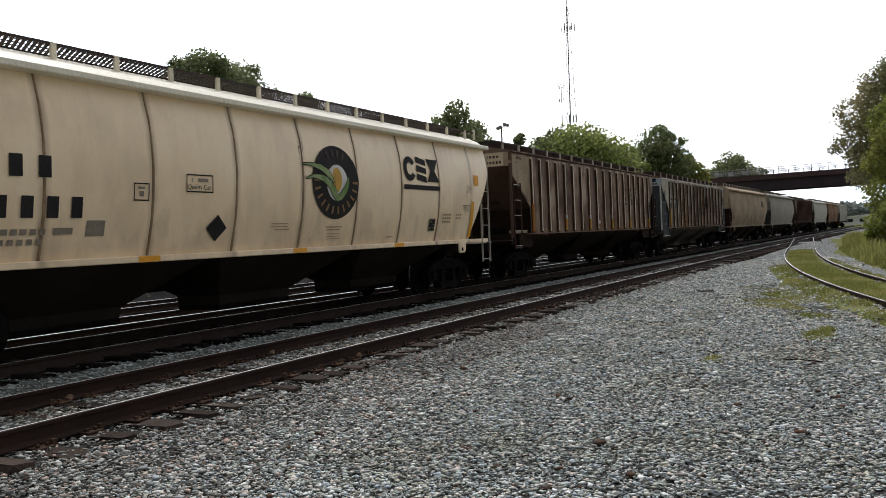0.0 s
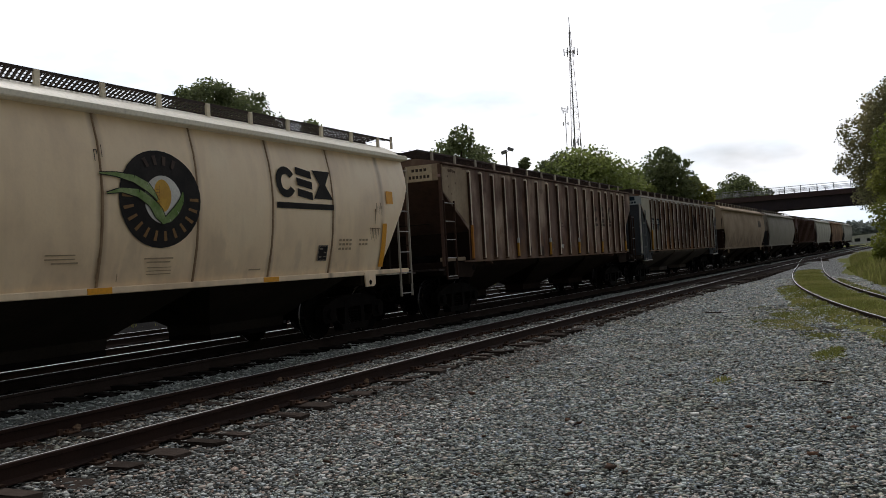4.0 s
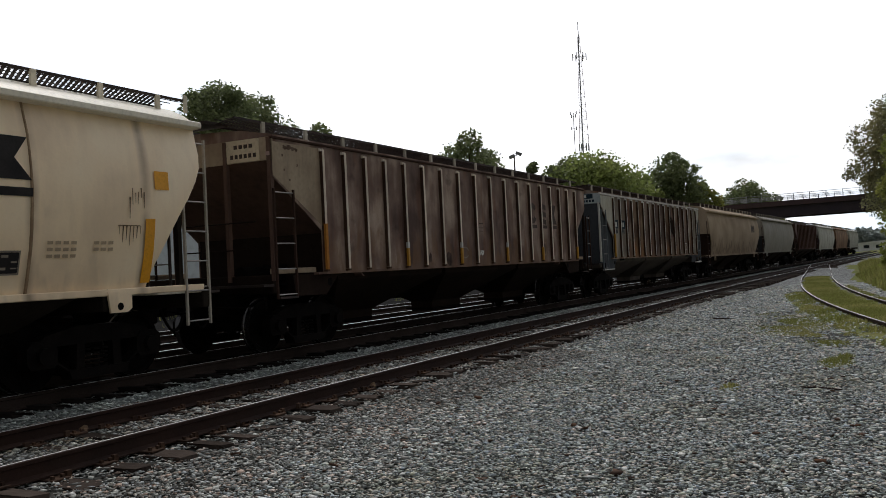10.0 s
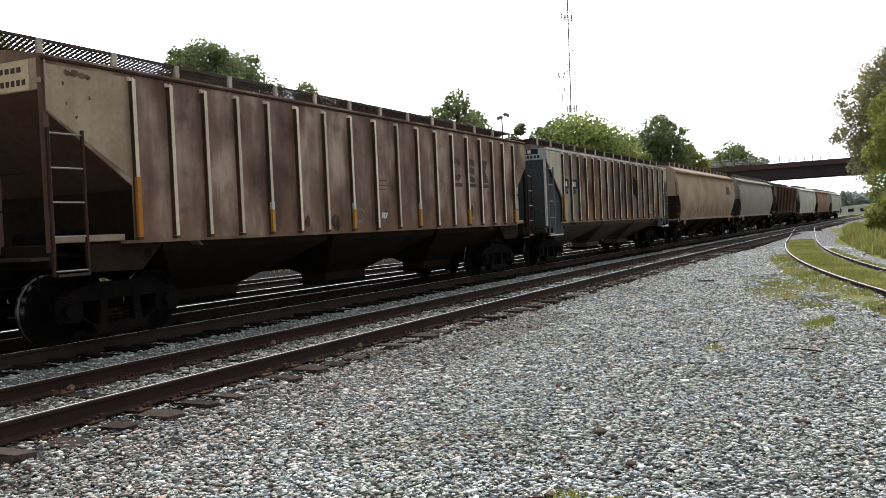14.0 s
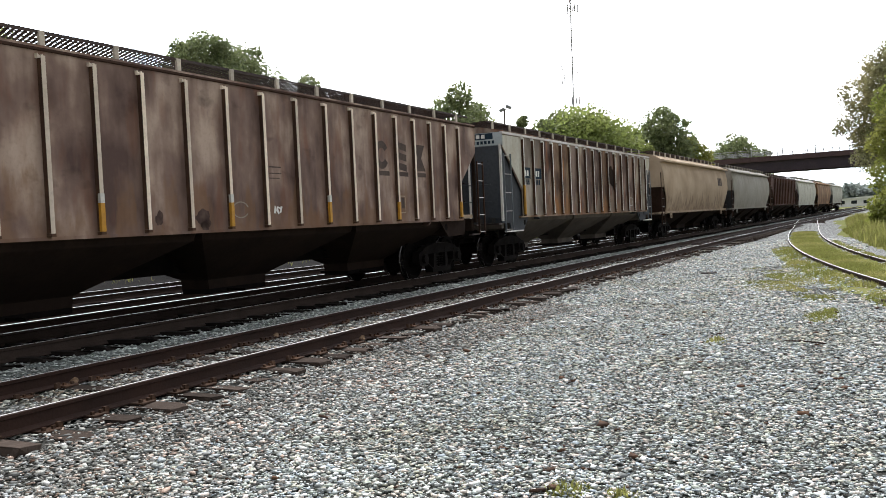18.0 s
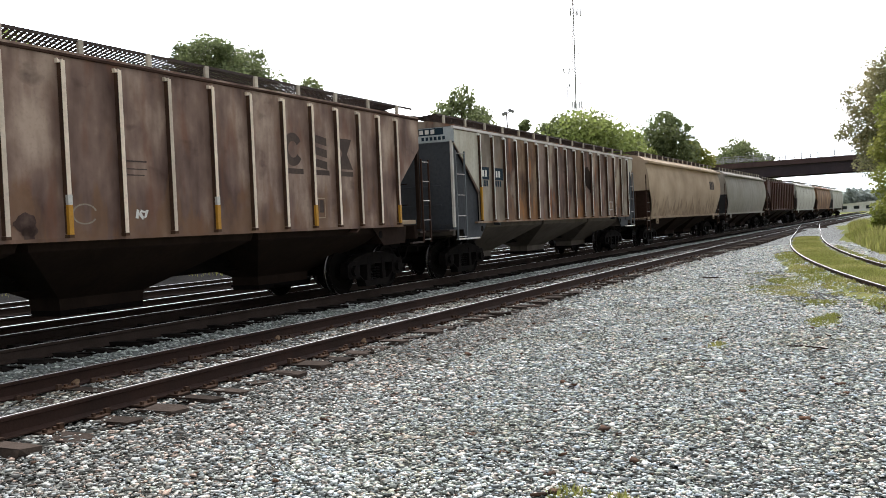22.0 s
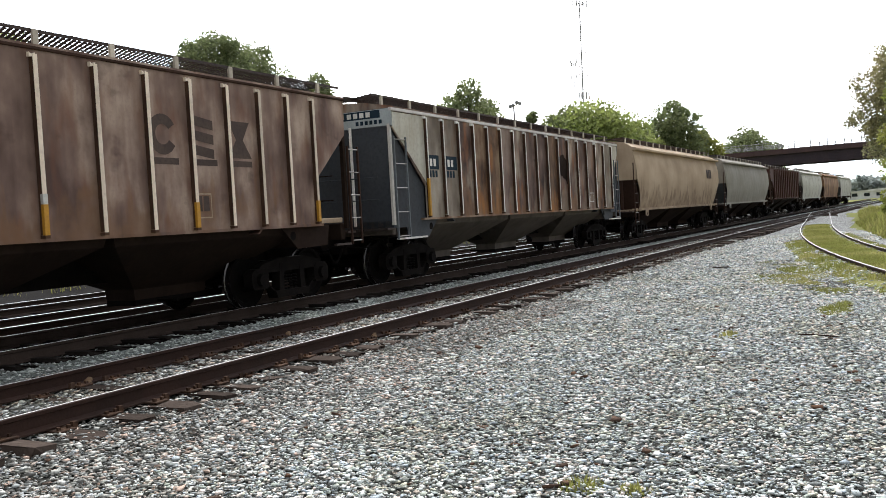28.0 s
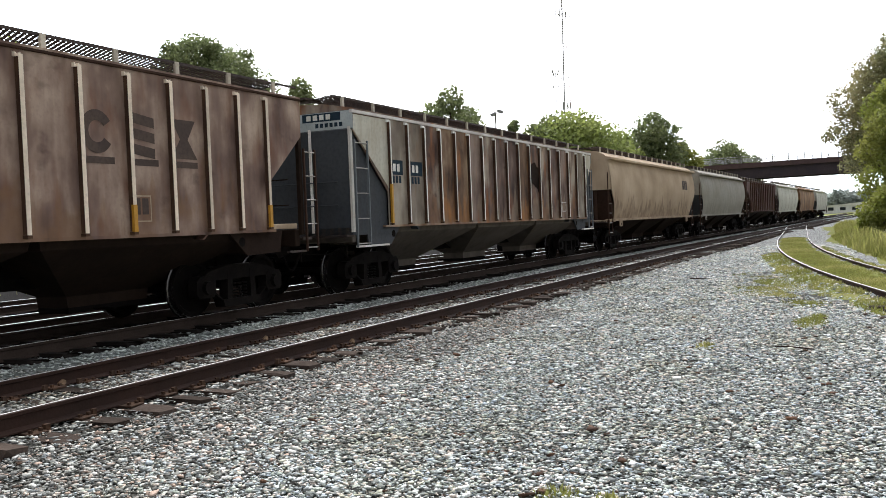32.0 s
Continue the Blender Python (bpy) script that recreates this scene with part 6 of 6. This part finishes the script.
def trees():
    rows = (
        # label, bearing, distance, top elevation, width, leaf, lumps, leaves, spray
        ("broad dark green tree behind the train", -40.2, 52, 12.3, 6.6, "leaf_dark", 20, 60000, 0.10),
        ("broad dark green tree behind the train", -37.9, 54, 11.6, 5.2, "leaf_dark", 12, 22000, 0.10),
        ("green tree behind the train", -51.6, 50, 12.4, 6.0, "leaf_mid", 10, 9000, 0.14),
        ("low green tree behind the train", -33.9, 60, 9.5, 2.8, "leaf_dark", 7, 5000, 0.14),
        ("slim open green tree behind the train", -24.4, 62, 8.6, 4.6, "leaf_dark", 12, 9000, 0.13),
        ("low green tree behind the train", -23.4, 66, 7.3, 3.6, "leaf_dark", 8, 7000, 0.14),
        ("small green tree beside the floodlight", -20.4, 75, 6.3, 2.6, "leaf_dark", 6, 4000, 0.15),
        ("round green tree before the radio tower", -18.0, 84, 6.75, 5.4, "leaf_dark", 10, 12000, 0.17),
        ("round green tree before the radio tower", -16.3, 84, 7.0, 10.0, "leaf_mid", 19, 26000, 0.17),
        ("low green tree by the yard", -13.9, 90, 5.5, 5.0, "leaf_mid", 9, 9000, 0.17),
        ("tall dark green tree by the yard", -11.8, 95, 6.4, 6.6, "leaf_dark", 14, 16000, 0.18),
        ("low yellow-green tree by the yard", -10.0, 98, 4.6, 4.4, "leaf_yellow", 8, 8000, 0.18),
        ("round grey-green tree beside the bridge", -7.35, 200, 4.3, 13.0, "leaf_dark", 13, 14000, 0.32),
        ("low grey-green tree beside the bridge", -9.0, 196, 3.3, 8.0, "leaf_mid", 8, 7000, 0.32),
        ("low grey-green tree beside the bridge", -6.3, 204, 3.3, 8.0, "leaf_mid", 8, 7000, 0.32),
    )
    for i, (label, az, far, el, width, leaf, lumps, count, size) in enumerate(rows):
        x, y = at_bearing(az, far)
        tree(label, x, y, EYE + far * math.tan(radians(el + (0.2 if far < 56 else 0.4 if far < 80 else 0.15))) - ground_z(x, y), width * 1.12, leaf, 40 + i, lumps, count, size)
    # the big tree on the near side of the bridge, and the bushes under it
    x, y = at_bearing(2.9, 72)
    tree("large tree with browning leaves beside the siding", x, y, 14.6, 11.0, "leaf_brown", 91, 34, 90000, 0.097, 0.30, clump=0.62)
    x, y = at_bearing(2.05, 58)
    tree("yellow-green tree beside the siding", x, y, 9.6, 5.0, "leaf_yellow", 92, 12, 22000, 0.105, 0.2)
    x, y = at_bearing(1.6, 50)
    tree("yellow-green bush beside the siding", x, y, 3.0, 3.2, "leaf_yellow", 93, 8, 7000, 0.10, 0.1)
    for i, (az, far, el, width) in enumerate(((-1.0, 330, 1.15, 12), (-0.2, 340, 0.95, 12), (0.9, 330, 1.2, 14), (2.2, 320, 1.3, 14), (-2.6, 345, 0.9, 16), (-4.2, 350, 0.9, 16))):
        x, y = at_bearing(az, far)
        tree("distant hazy green tree", x, y, EYE + far * math.tan(radians(el)) + 0.3, width, "leaf_hazed", 60 + i, 9, 1500, 0.9, 0.12)


trees()


def hedges():
    """Scrub along the fence line behind the tracks."""
    for i, (az, far, h, width) in enumerate(((-45.5, 38, 3.6, 5.0), (-42.5, 41, 3.2, 5.0), (-39.5, 43, 3.8, 5.5), (-36.5, 46, 3.0, 5.0), (-33.2, 48, 3.6, 5.5), (-30.0, 52, 3.2, 5.5), (-27.0, 57, 3.4, 6.0))):
        x, y = at_bearing(az, far)
        tree("low green scrub behind the tracks", x, y, h, width, "leaf_dark", 140 + i, 9, 4500, 0.15, 0.12)


hedges()


def radio_tower():
    """Guyless three-legged lattice tower with antenna arms."""
    far = 300.0
    x, y = at_bearing(-16.98, far)
    top = EYE + far * math.tan(radians(14.84))
    root = tagged(new("radio_tower"), "tall grey lattice radio tower with antennas", "radio tower")
    root.matrix_basis = pose(x, y, 0, 0, 0, 20)

    def legs(z):
        r = 3.4 - (3.4 - 0.35) * min(1.0, z / (top * 0.94))
        return [Vector((r * math.cos(a), r * math.sin(a), z)) for a in (0.3, 2.39, 4.49)]

    for i in range(3):
        g = Geo()
        g.rod(legs(0)[i], legs(top * 0.94)[i], 0.27 if i == 2 else 0.11, 6, 0.19 if i == 2 else 0.08)
        part("leg", g, "tower_red" if i != 2 else "galvanised", root, "steel leg")
    g, n = Geo(), 30
    for k in range(n):
        a, b = legs(top * 0.94 * k / n), legs(top * 0.94 * (k + 1) / n)
        for i in range(3):
            j = (i + 1) % 3
            g.rod(a[i], b[j], 0.035, 4)
            g.rod(b[i], b[j], 0.035, 4)
    part("lattice", g, "galvanised", root)
    part("mast", Geo().rod((0, 0, top * 0.92), (0, 0, top), 0.2, 6, 0.12), "galvanised", root)
    for zf, r in ((0.855, 2.2), (0.48, 1.5)):
        ring_ob = Geo()
        for i in range(6):
            a = i * math.pi / 3
            ring_ob.rod((0, 0, top * zf), (r * math.cos(a), r * math.sin(a), top * zf), 0.06, 5)
        p = part("antenna_frame", ring_ob, "galvanised", root)
        for i in range(6):
            a = i * math.pi / 3
            c = (r * math.cos(a), r * math.sin(a))
            part("antenna", Geo().box(c[0] - 0.16, c[0] + 0.16, c[1] - 0.12, c[1] + 0.12, top * zf - 1.2, top * zf + 1.2, cut=0.03), "galvanised", p)


radio_tower()


def antenna_mast():
    """Thin mast with small aerials, in front of the tall tower."""
    far = 260.0
    x, y = at_bearing(-17.55, far)
    top = EYE + far * math.tan(radians(9.3))
    root = tagged(new("antenna_mast"), "thin grey antenna mast beside the tall tower", "antenna mast")
    root.matrix_basis = pose(x, y, 0)
    part("pole", Geo().rod((0, 0, 0), (0, 0, top), 0.16, 6, 0.10), "galvanised", root)
    for z, r in ((0.0, 0.9), (-0.9, 0.6), (-4.5, 0.7)):
        arm = part("antenna_arm", Geo().rod((-r, 0, top + z), (r, 0, top + z), 0.05, 5), "galvanised", root)
        for s in (-1, 1):
            part("antenna", Geo().box(s * r - 0.12, s * r + 0.12, -0.1, 0.1, top + z - 0.5, top + z + 0.5, cut=0.02), "galvanised", arm)


antenna_mast()


def floodlight():
    x, y = at_bearing(-21.45, 70)
    h = EYE + 70 * math.tan(radians(6.38))
    root = tagged(new("floodlight"), "dark twin floodlight on a pole behind the train", "floodlight")
    root.matrix_basis = pose(x, y, ground_z(x, y))
    part("pole", Geo().rod((0, 0, 0), (0, 0, h + 0.12), 0.09, 8, 0.06), "walk_metal", root)
    part("arm", Geo().rod((-0.3, 0, h), (0.35, 0, h + 0.22), 0.035, 6), "walk_metal", root)
    for s, up, turn in ((-0.18, 0.10, -18), (0.38, 0.28, 24)):
        g = Geo().box(-0.24, 0.24, -0.12, 0.12, -0.13, 0.13, cut=0.04)
        part("lamp_head", g, "galvanised", root, at=pose(s, 0, h + up, 0, turn, 0))


floodlight()


def bridge():
    """Road bridge over the tracks: girder, deck, railing, piers."""
    far = 172.0
    ax, ay = at_bearing(-12.5, far + 4)
    bx, by = at_bearing(4.5, far - 4)
    L = math.hypot(bx - ax, by - ay)
    root = tagged(new("road_bridge"), "dark steel road bridge over the tracks with a railing", "bridge")
    root.matrix_basis = pose(ax, ay, 0, 0, 0, math.degrees(math.atan2(by - ay, bx - ax)))
    z0, z1 = EYE + far * math.tan(radians(1.93)), EYE + far * math.tan(radians(2.86))

    g = Geo()
    for yy in (0.0, 9.0):
        g.add([(0, yy, z0), (L, yy, z0 + 0.4), (L, yy, z1 - 0.5), (0, yy, z1 - 0.9), (0, yy + 0.4, z0), (L, yy + 0.4, z0 + 0.4), (L, yy + 0.4, z1 - 0.5), (0, yy + 0.4, z1 - 0.9)], [(0, 1, 2, 3), (4, 7, 6, 5), (0, 4, 5, 1), (3, 2, 6, 7), (0, 3, 7, 4), (1, 5, 6, 2)])
    part("girder", g, "bridge_steel", root, "dark steel plate girder")
    part("soffit", Geo().add([(0, 0.4, z0 + 0.5), (L, 0.4, z0 + 0.9), (L, 9, z0 + 0.9), (0, 9, z0 + 0.5)], [(0, 1, 2, 3)]), "bridge_steel", root)
    d = Geo().add([(0, -0.5, z1 - 0.9), (L, -0.5, z1 - 0.5), (L, -0.5, z1 + 0.4), (0, -0.5, z1), (0, 10, z1 - 0.9), (L, 10, z1 - 0.5), (L, 10, z1 + 0.4), (0, 10, z1)], [(0, 1, 2, 3), (4, 7, 6, 5), (0, 4, 5, 1), (3, 2, 6, 7), (0, 3, 7, 4), (1, 5, 6, 2)])
    part("deck", d, "bridge_edge", root, "reddish deck edge")
    k = int(L / 2.6)
    post = Geo().box(-0.06, 0.06, -0.06, 0.06, 0, 1.25).mesh("railing_post", ["galvanised"])
    for i in range(k + 1):
        u = L * i / k
        for yy in (-0.35, 9.85):
            part("railing_post", post, "", root, at=pose(u, yy, z1 + 0.4 * u / L))
    for yy in (-0.35, 9.85):
        for hh in (0.45, 0.82, 1.2):
            part("railing_bar", Geo().rod((0, yy, z1 + hh), (L, yy, z1 + 0.4 + hh), 0.045, 5), "galvanised", root)
    for u in (1.0, L - 1.0):
        part("abutment", Geo().box(u - 1.5, u + 1.5, -1, 10.5, -0.6, z0 + 0.2), "concrete", root, "concrete abutment")


bridge()


def far_buildings():
    x, y = at_bearing(-0.6, 300)
    root = tagged(new("warehouse"), "low white warehouse beyond the bridge", "warehouse")
    root.matrix_basis = pose(x, y, 0)
    part("wall", Geo().box(-7, 16, 0, 14, -0.4, 2.1), "white_paint", root)
    part("roof", Geo().prism([(-7.3, 2.1), (16.3, 2.1), (4.5, 2.9)], -0.3, 14.3), "white_paint", root)
    for i in range(6):
        part("window", Geo().box(-5.6 + i * 3.4, -4.0 + i * 3.4, -0.05, 0.0, 0.6, 1.6), "glass_dark", root)
    x, y = at_bearing(-50.0, 36)
    root = tagged(new("warehouse"), "pale blue-grey metal warehouse behind the tracks", "warehouse")
    root.matrix_basis = pose(x, y, 0.4, 0, 0, 40)
    wall = part("wall", Geo().box(-5, 5.2, 0, 9, 0, 4.6), "wall_pale", root, "ribbed metal wall")
    for i in range(30):
        part("wall_rib", Geo().box(-5 + i * 0.34, -4.83 + i * 0.34, -0.03, 0.0, 0, 4.6), "wall_pale", wall)
    part("roof", Geo().box(-5.3, 5.5, -0.3, 9.3, 4.6, 4.8), "roof_grey", root)


far_buildings()


def grass_patch(name, label, spots, seed, tall, count, gaps=-0.12):
    """Blades in tufts: spots are (x, y, radius x, radius y)."""
    rnd = random.Random(seed)
    v, f = [], []
    area = sum(s[2] * s[3] for s in spots)
    for cx, cy, rx, ry in spots:
        for _ in range(int(count * rx * ry / area)):
            a, r = rnd.uniform(0, 6.283), math.sqrt(rnd.random())
            x, y = cx + rx * r * math.cos(a), cy + ry * r * math.sin(a)
            if noise.noise((x * 1.4, y * 0.9, seed)) < gaps:
                continue
            z, h = ground_z(x, y) - 0.02, tall * rnd.uniform(0.4, 1.2) * (1.15 - 0.6 * r)
            t, w = rnd.uniform(0, 6.283), 0.009 + 0.05 * h * rnd.uniform(0.4, 1)
            dx, dy, b = math.cos(t) * w, math.sin(t) * w, h * rnd.uniform(0.1, 0.6)
            ex, ey = math.cos(t + 1.4) * b, math.sin(t + 1.4) * b
            o = len(v)
            v += [(x - dx, y - dy, z), (x + dx, y + dy, z), (x + ex * 0.4 + dx * 0.6, y + ey * 0.4 + dy * 0.6, z + h * 0.6), (x + ex * 0.4 - dx * 0.6, y + ey * 0.4 - dy * 0.6, z + h * 0.6), (x + ex, y + ey, z + h)]
            f += [(o, o + 1, o + 2, o + 3), (o + 3, o + 2, o + 4)]
    g = Geo()
    g.v, g.f, g.m, g.s = v, f, [0] * len(f), [False] * len(f)
    ob = part(name, g, "grass")
    return tagged(ob, label, "grass", kind="stuff")


WEEDY = [(-2.45, 25.3, 0.75, 1.0), (-2.25, 23.2, 0.60, 1.6), (-2.0, 21.0, 0.50, 1.4), (-1.5, 19.2, 0.45, 1.2), (-1.05, 18.4, 0.45, 1.1), (-0.85, 17.4, 0.40, 0.8), (-0.75, 18.9, 0.25, 0.6), (-1.6, 21.5, 1.3, 3.2)]
grass_patch("grass", "yellow-green weeds growing through the gravel", WEEDY, 5, 0.07, 24000)
grass_patch("grass", "small weed tufts in the gravel", [(-1.84, 11.75, 0.13, 0.30), (-1.74, 5.24, 0.16, 0.17), (-1.41, 5.24, 0.11, 0.11), (-0.72, 14.5, 0.26, 0.7), (-0.62, 15.2, 0.15, 0.4)], 6, 0.085, 3000, -2.0)
grass_patch("dry_grass", "sparse dry weeds in the gravel", [(-1.36, 15.2, 0.2, 0.7), (-1.9, 17.5, 0.3, 1.4), (-2.9, 20.5, 0.25, 1.2), (-1.6, 5.1, 0.35, 0.14)], 12, 0.05, 900)
grass_patch("grass", "grass growing between the rails of the siding", [(spur(y), y, 0.66, 1.3) for y in range(15, 56, 2)], 7, 0.085, 62000, -0.45)
grass_patch("grass", "grass along the edge of the siding", [(spur(y) - 1.12, y, 0.42, 1.4) for y in range(15, 37, 2)] + [(spur(y) + 1.0, y, 0.25, 1.4) for y in range(18, 42, 2)], 8, 0.11, 18000)
grass_patch("tall_grass", "tall yellow-green weeds beside the siding", [(max(spur(y) + 3.1, 0.3 - 0.03 * (y - 40)), y, 1.0, 3.0) for y in range(34, 84, 3)], 9, 0.75, 18000)
grass_patch("tall_grass", "bright weeds between the siding and the trees", [(spur(y) + 2.6, y, 0.55, 1.6) for y in range(24, 60, 2)], 11, 0.30, 16000)
grass_patch("grass", "rough grass on the bank behind the tracks", [(bend(y) - 22.6, y, 1.0, 2.5) for y in range(6, 60, 4)] + [(bend(y) - 24.5, y, 1.6, 2.5) for y in range(6, 60, 4)], 10, 0.30, 15000)


def dropped_bits():
    """A splinter of wood and a bent rod lying on the gravel."""
    g = Geo().box(-0.21, 0.21, -0.022, 0.022, 0.0, 0.03, cut=0.008)
    for i, p in enumerate(g.v):
        g.v[i] = (p[0], p[1] * (1.0 - 0.8 * max(0.0, p[0])), p[2] + 0.02 * p[0])
    ob = part("wood_splinter", g, "tie", None, "dark wood splinter lying on the gravel", pose(-3.83, 23.7, ground_z(-3.83, 23.7) + 0.022, 0, 0, -4))
    tagged(ob, category="wood scrap")
    g, pts = Geo(), [(-0.25, 0.05, 0.0), (-0.08, 0.03, 0.008), (0.08, -0.01, 0.008), (0.25, -0.05, 0.0)]
    for a, b in zip(pts, pts[1:]):
        g.rod(a, b, 0.009, 6)
    ob = part("bent_rod", g, "rail", None, "rusty bent steel rod lying on the gravel", pose(-0.77, 11.68, ground_z(-0.77, 11.68) + 0.026, 0, 0, -8))
    tagged(ob, category="scrap")


dropped_bits()

# ---- loose stones ----
def stones(name, label, material, spots, seed, size, faces=12):
    """Crushed stones as sharp, uneven blocks or wedges, all in one mesh."""
    rs = np.random.RandomState(seed)
    if faces == 12:
        base = np.array([(x, y, z) for x in (-1, 1) for y in (-1, 1) for z in (-1, 1)], float) * 0.62
        tri = np.array([(0, 1, 3), (0, 3, 2), (4, 6, 7), (4, 7, 5), (0, 4, 5), (0, 5, 1), (2, 3, 7), (2, 7, 6), (0, 2, 6), (0, 6, 4), (1, 5, 7), (1, 7, 3)])
    else:
        base = np.array([(1, 0, 0), (-1, 0, 0), (0, 1, 0), (0, -1, 0), (0, 0, 1), (0, 0, -1)], float)
        tri = np.array([(0, 2, 4), (2, 1, 4), (1, 3, 4), (3, 0, 4), (2, 0, 5), (1, 2, 5), (3, 1, 5), (0, 3, 5)])
    n, k = len(spots), len(base)
    shape = (base[None] * rs.uniform(0.62, 1.18, (n, k, 1)) + rs.uniform(-0.16, 0.16, (n, k, 3))) * rs.uniform((0.95, 0.70, 0.24), (1.75, 1.15, 0.46), (n, 1, 3))
    a, b = rs.uniform(0, 6.283, n), rs.uniform(-0.45, 0.45, n)
    ca, sa, cb, sb = np.cos(a), np.sin(a), np.cos(b), np.sin(b)
    x, y, z = shape[..., 0], shape[..., 1] * cb[:, None] - shape[..., 2] * sb[:, None], shape[..., 1] * sb[:, None] + shape[..., 2] * cb[:, None]
    s = (size * np.clip(rs.lognormal(-0.08, 0.42, n), 0.35, 2.3))[:, None]
    v = np.stack([(x * ca[:, None] - y * sa[:, None]) * s + spots[:, :1], (x * sa[:, None] + y * ca[:, None]) * s + spots[:, 1:2], z * s + spots[:, 2:3]], -1).reshape(-1, 3)
    f = (tri[None] + (np.arange(n) * k)[:, None, None]).reshape(-1, 3)
    me = bpy.data.meshes.new(name)
    me.vertices.add(len(v))
    me.vertices.foreach_set("co", v.ravel())
    me.loops.add(f.size)
    me.loops.foreach_set("vertex_index", f.ravel())
    me.polygons.add(len(f))
    me.polygons.foreach_set("loop_start", np.arange(0, f.size, 3))
    me.update(calc_edges=True)
    me.materials.append(M[material])
    return tagged(new(name, me), label, "gravel", kind="stuff")


def scatter(seed, y0, y1, density, u0, u1, lift=0.0):
    """Places on the ground along a stretch of the yard, in a strip beside or between the rails."""
    rs = np.random.RandomState(seed)
    n = int(density * (y1 - y0) * (u1 - u0))
    u, y = rs.uniform(u0, u1, n), rs.uniform(y0, y1, n)
    off = np.array([a + bend(b) - spur(b) for a, b in zip(u, y)])
    bare = ~((y > 13) & (np.abs(off) < 0.72) | (y > 14) & (y < 37) & (off > -1.55) & (off < -0.72) & (rs.uniform(0, 1, n) < 0.8))
    for cx, cy, rx, ry in WEEDY[:-1]:
        bare &= ~(((u + 3.7e-4 * y * y - cx) / rx) ** 2 + ((y - cy) / ry) ** 2 < rs.uniform(0.2, 1.2, n)) | (rs.uniform(0, 1, n) < 0.35)
    u, y, n = u[bare], y[bare], int(bare.sum())
    return np.array([(a + bend(b), b, ground_z(a + bend(b), b) + lift + d) for a, b, d in zip(u, y, rs.uniform(-0.012, 0.016, n))])


# label, from y, to y, stones to the square metre, strip, lift, size, faces, material
for k, (label, y0, y1, density, u0, u1, lift, size, faces, material) in enumerate((
        ("loose grey crushed stones", 3.4, 5.6, 1900, -3.9, 1.3, 0.010, 0.0148, 12, "stone"),
        ("loose grey crushed stones", 5.6, 9.5, 1800, -3.9, 1.3, 0.010, 0.0150, 8, "stone"),
        ("loose grey crushed stones", 3.4, 9.5, 880, -4.9, -3.9, 0.010, 0.0158, 12, "stone"),
        ("brown-tinged crushed stones beside the rail", 3.0, 9.5, 820, -4.9, -3.9, 0.012, 0.0168, 12, "stone_warm"),
        ("brown-tinged crushed stones beside the rail", 2.5, 9.5, 1560, -5.92, -4.9, 0.012, 0.0168, 12, "stone_warm"),
        ("loose grey crushed stones", 9.5, 16, 1080, -4.9, 1.3, 0.008, 0.0185, 8, "stone"),
        ("brown-tinged crushed stones beside the rail", 9.5, 16, 1150, -5.92, -4.9, 0.008, 0.019, 8, "stone_warm"),
        ("loose grey crushed stones", 16, 26, 540, -6.05, 2.0, 0.004, 0.0250, 8, "stone"),
        ("loose grey crushed stones", 26, 44, 260, -6.05, -0.6, 0.004, 0.030, 8, "stone"),
        ("loose grey crushed stones", -5, 3.4, 90, -6.05, 4.0, 0.004, 0.048, 8, "stone"),
        ("loose grey crushed stones", 3.4, 16, 160, 1.3, 4.0, 0.004, 0.045, 8, "stone"),
        ("crushed stones heaped round the ends of the ties", 2, 30, 330, -6.25, -5.65, 0.022, 0.019, 8, "stone_warm"),
        ("crushed stones between the rails", 2.5, 17, 640, -8.7, -6.1, 0.010, 0.022, 8, "stone_dirty"),
        ("crushed stones between the rails", 17, 40, 180, -8.7, -6.1, 0.0, 0.030, 8, "stone_dirty"),
        ("grey-green stones between the tracks", 2.5, 32, 620, -9.05, -8.2, 0.002, 0.022, 8, "dark_stone"),
        ("grey-green stones between the tracks", 2.5, 32, 480, -9.52, -9.05, 0.0, 0.022, 8, "dark_stone"),
        ("oily brown stones beside the train's rail", 2.5, 28, 200, -9.62, -9.1, 0.0, 0.022, 8, "oily_stone"),
        ("scattered reddish stones", 3.6, 16, 6, -5.75, 1.3, 0.015, 0.024, 12, "plate"),
        ("scattered pale stones", 3.6, 16, 6, -5.75, 1.3, 0.015, 0.020, 12, "mark_white"))):
    stones("ballast_stones", label, material, scatter(21 + k, y0, y1, density, u0, u1, lift), 21 + k, size, faces)

motions()
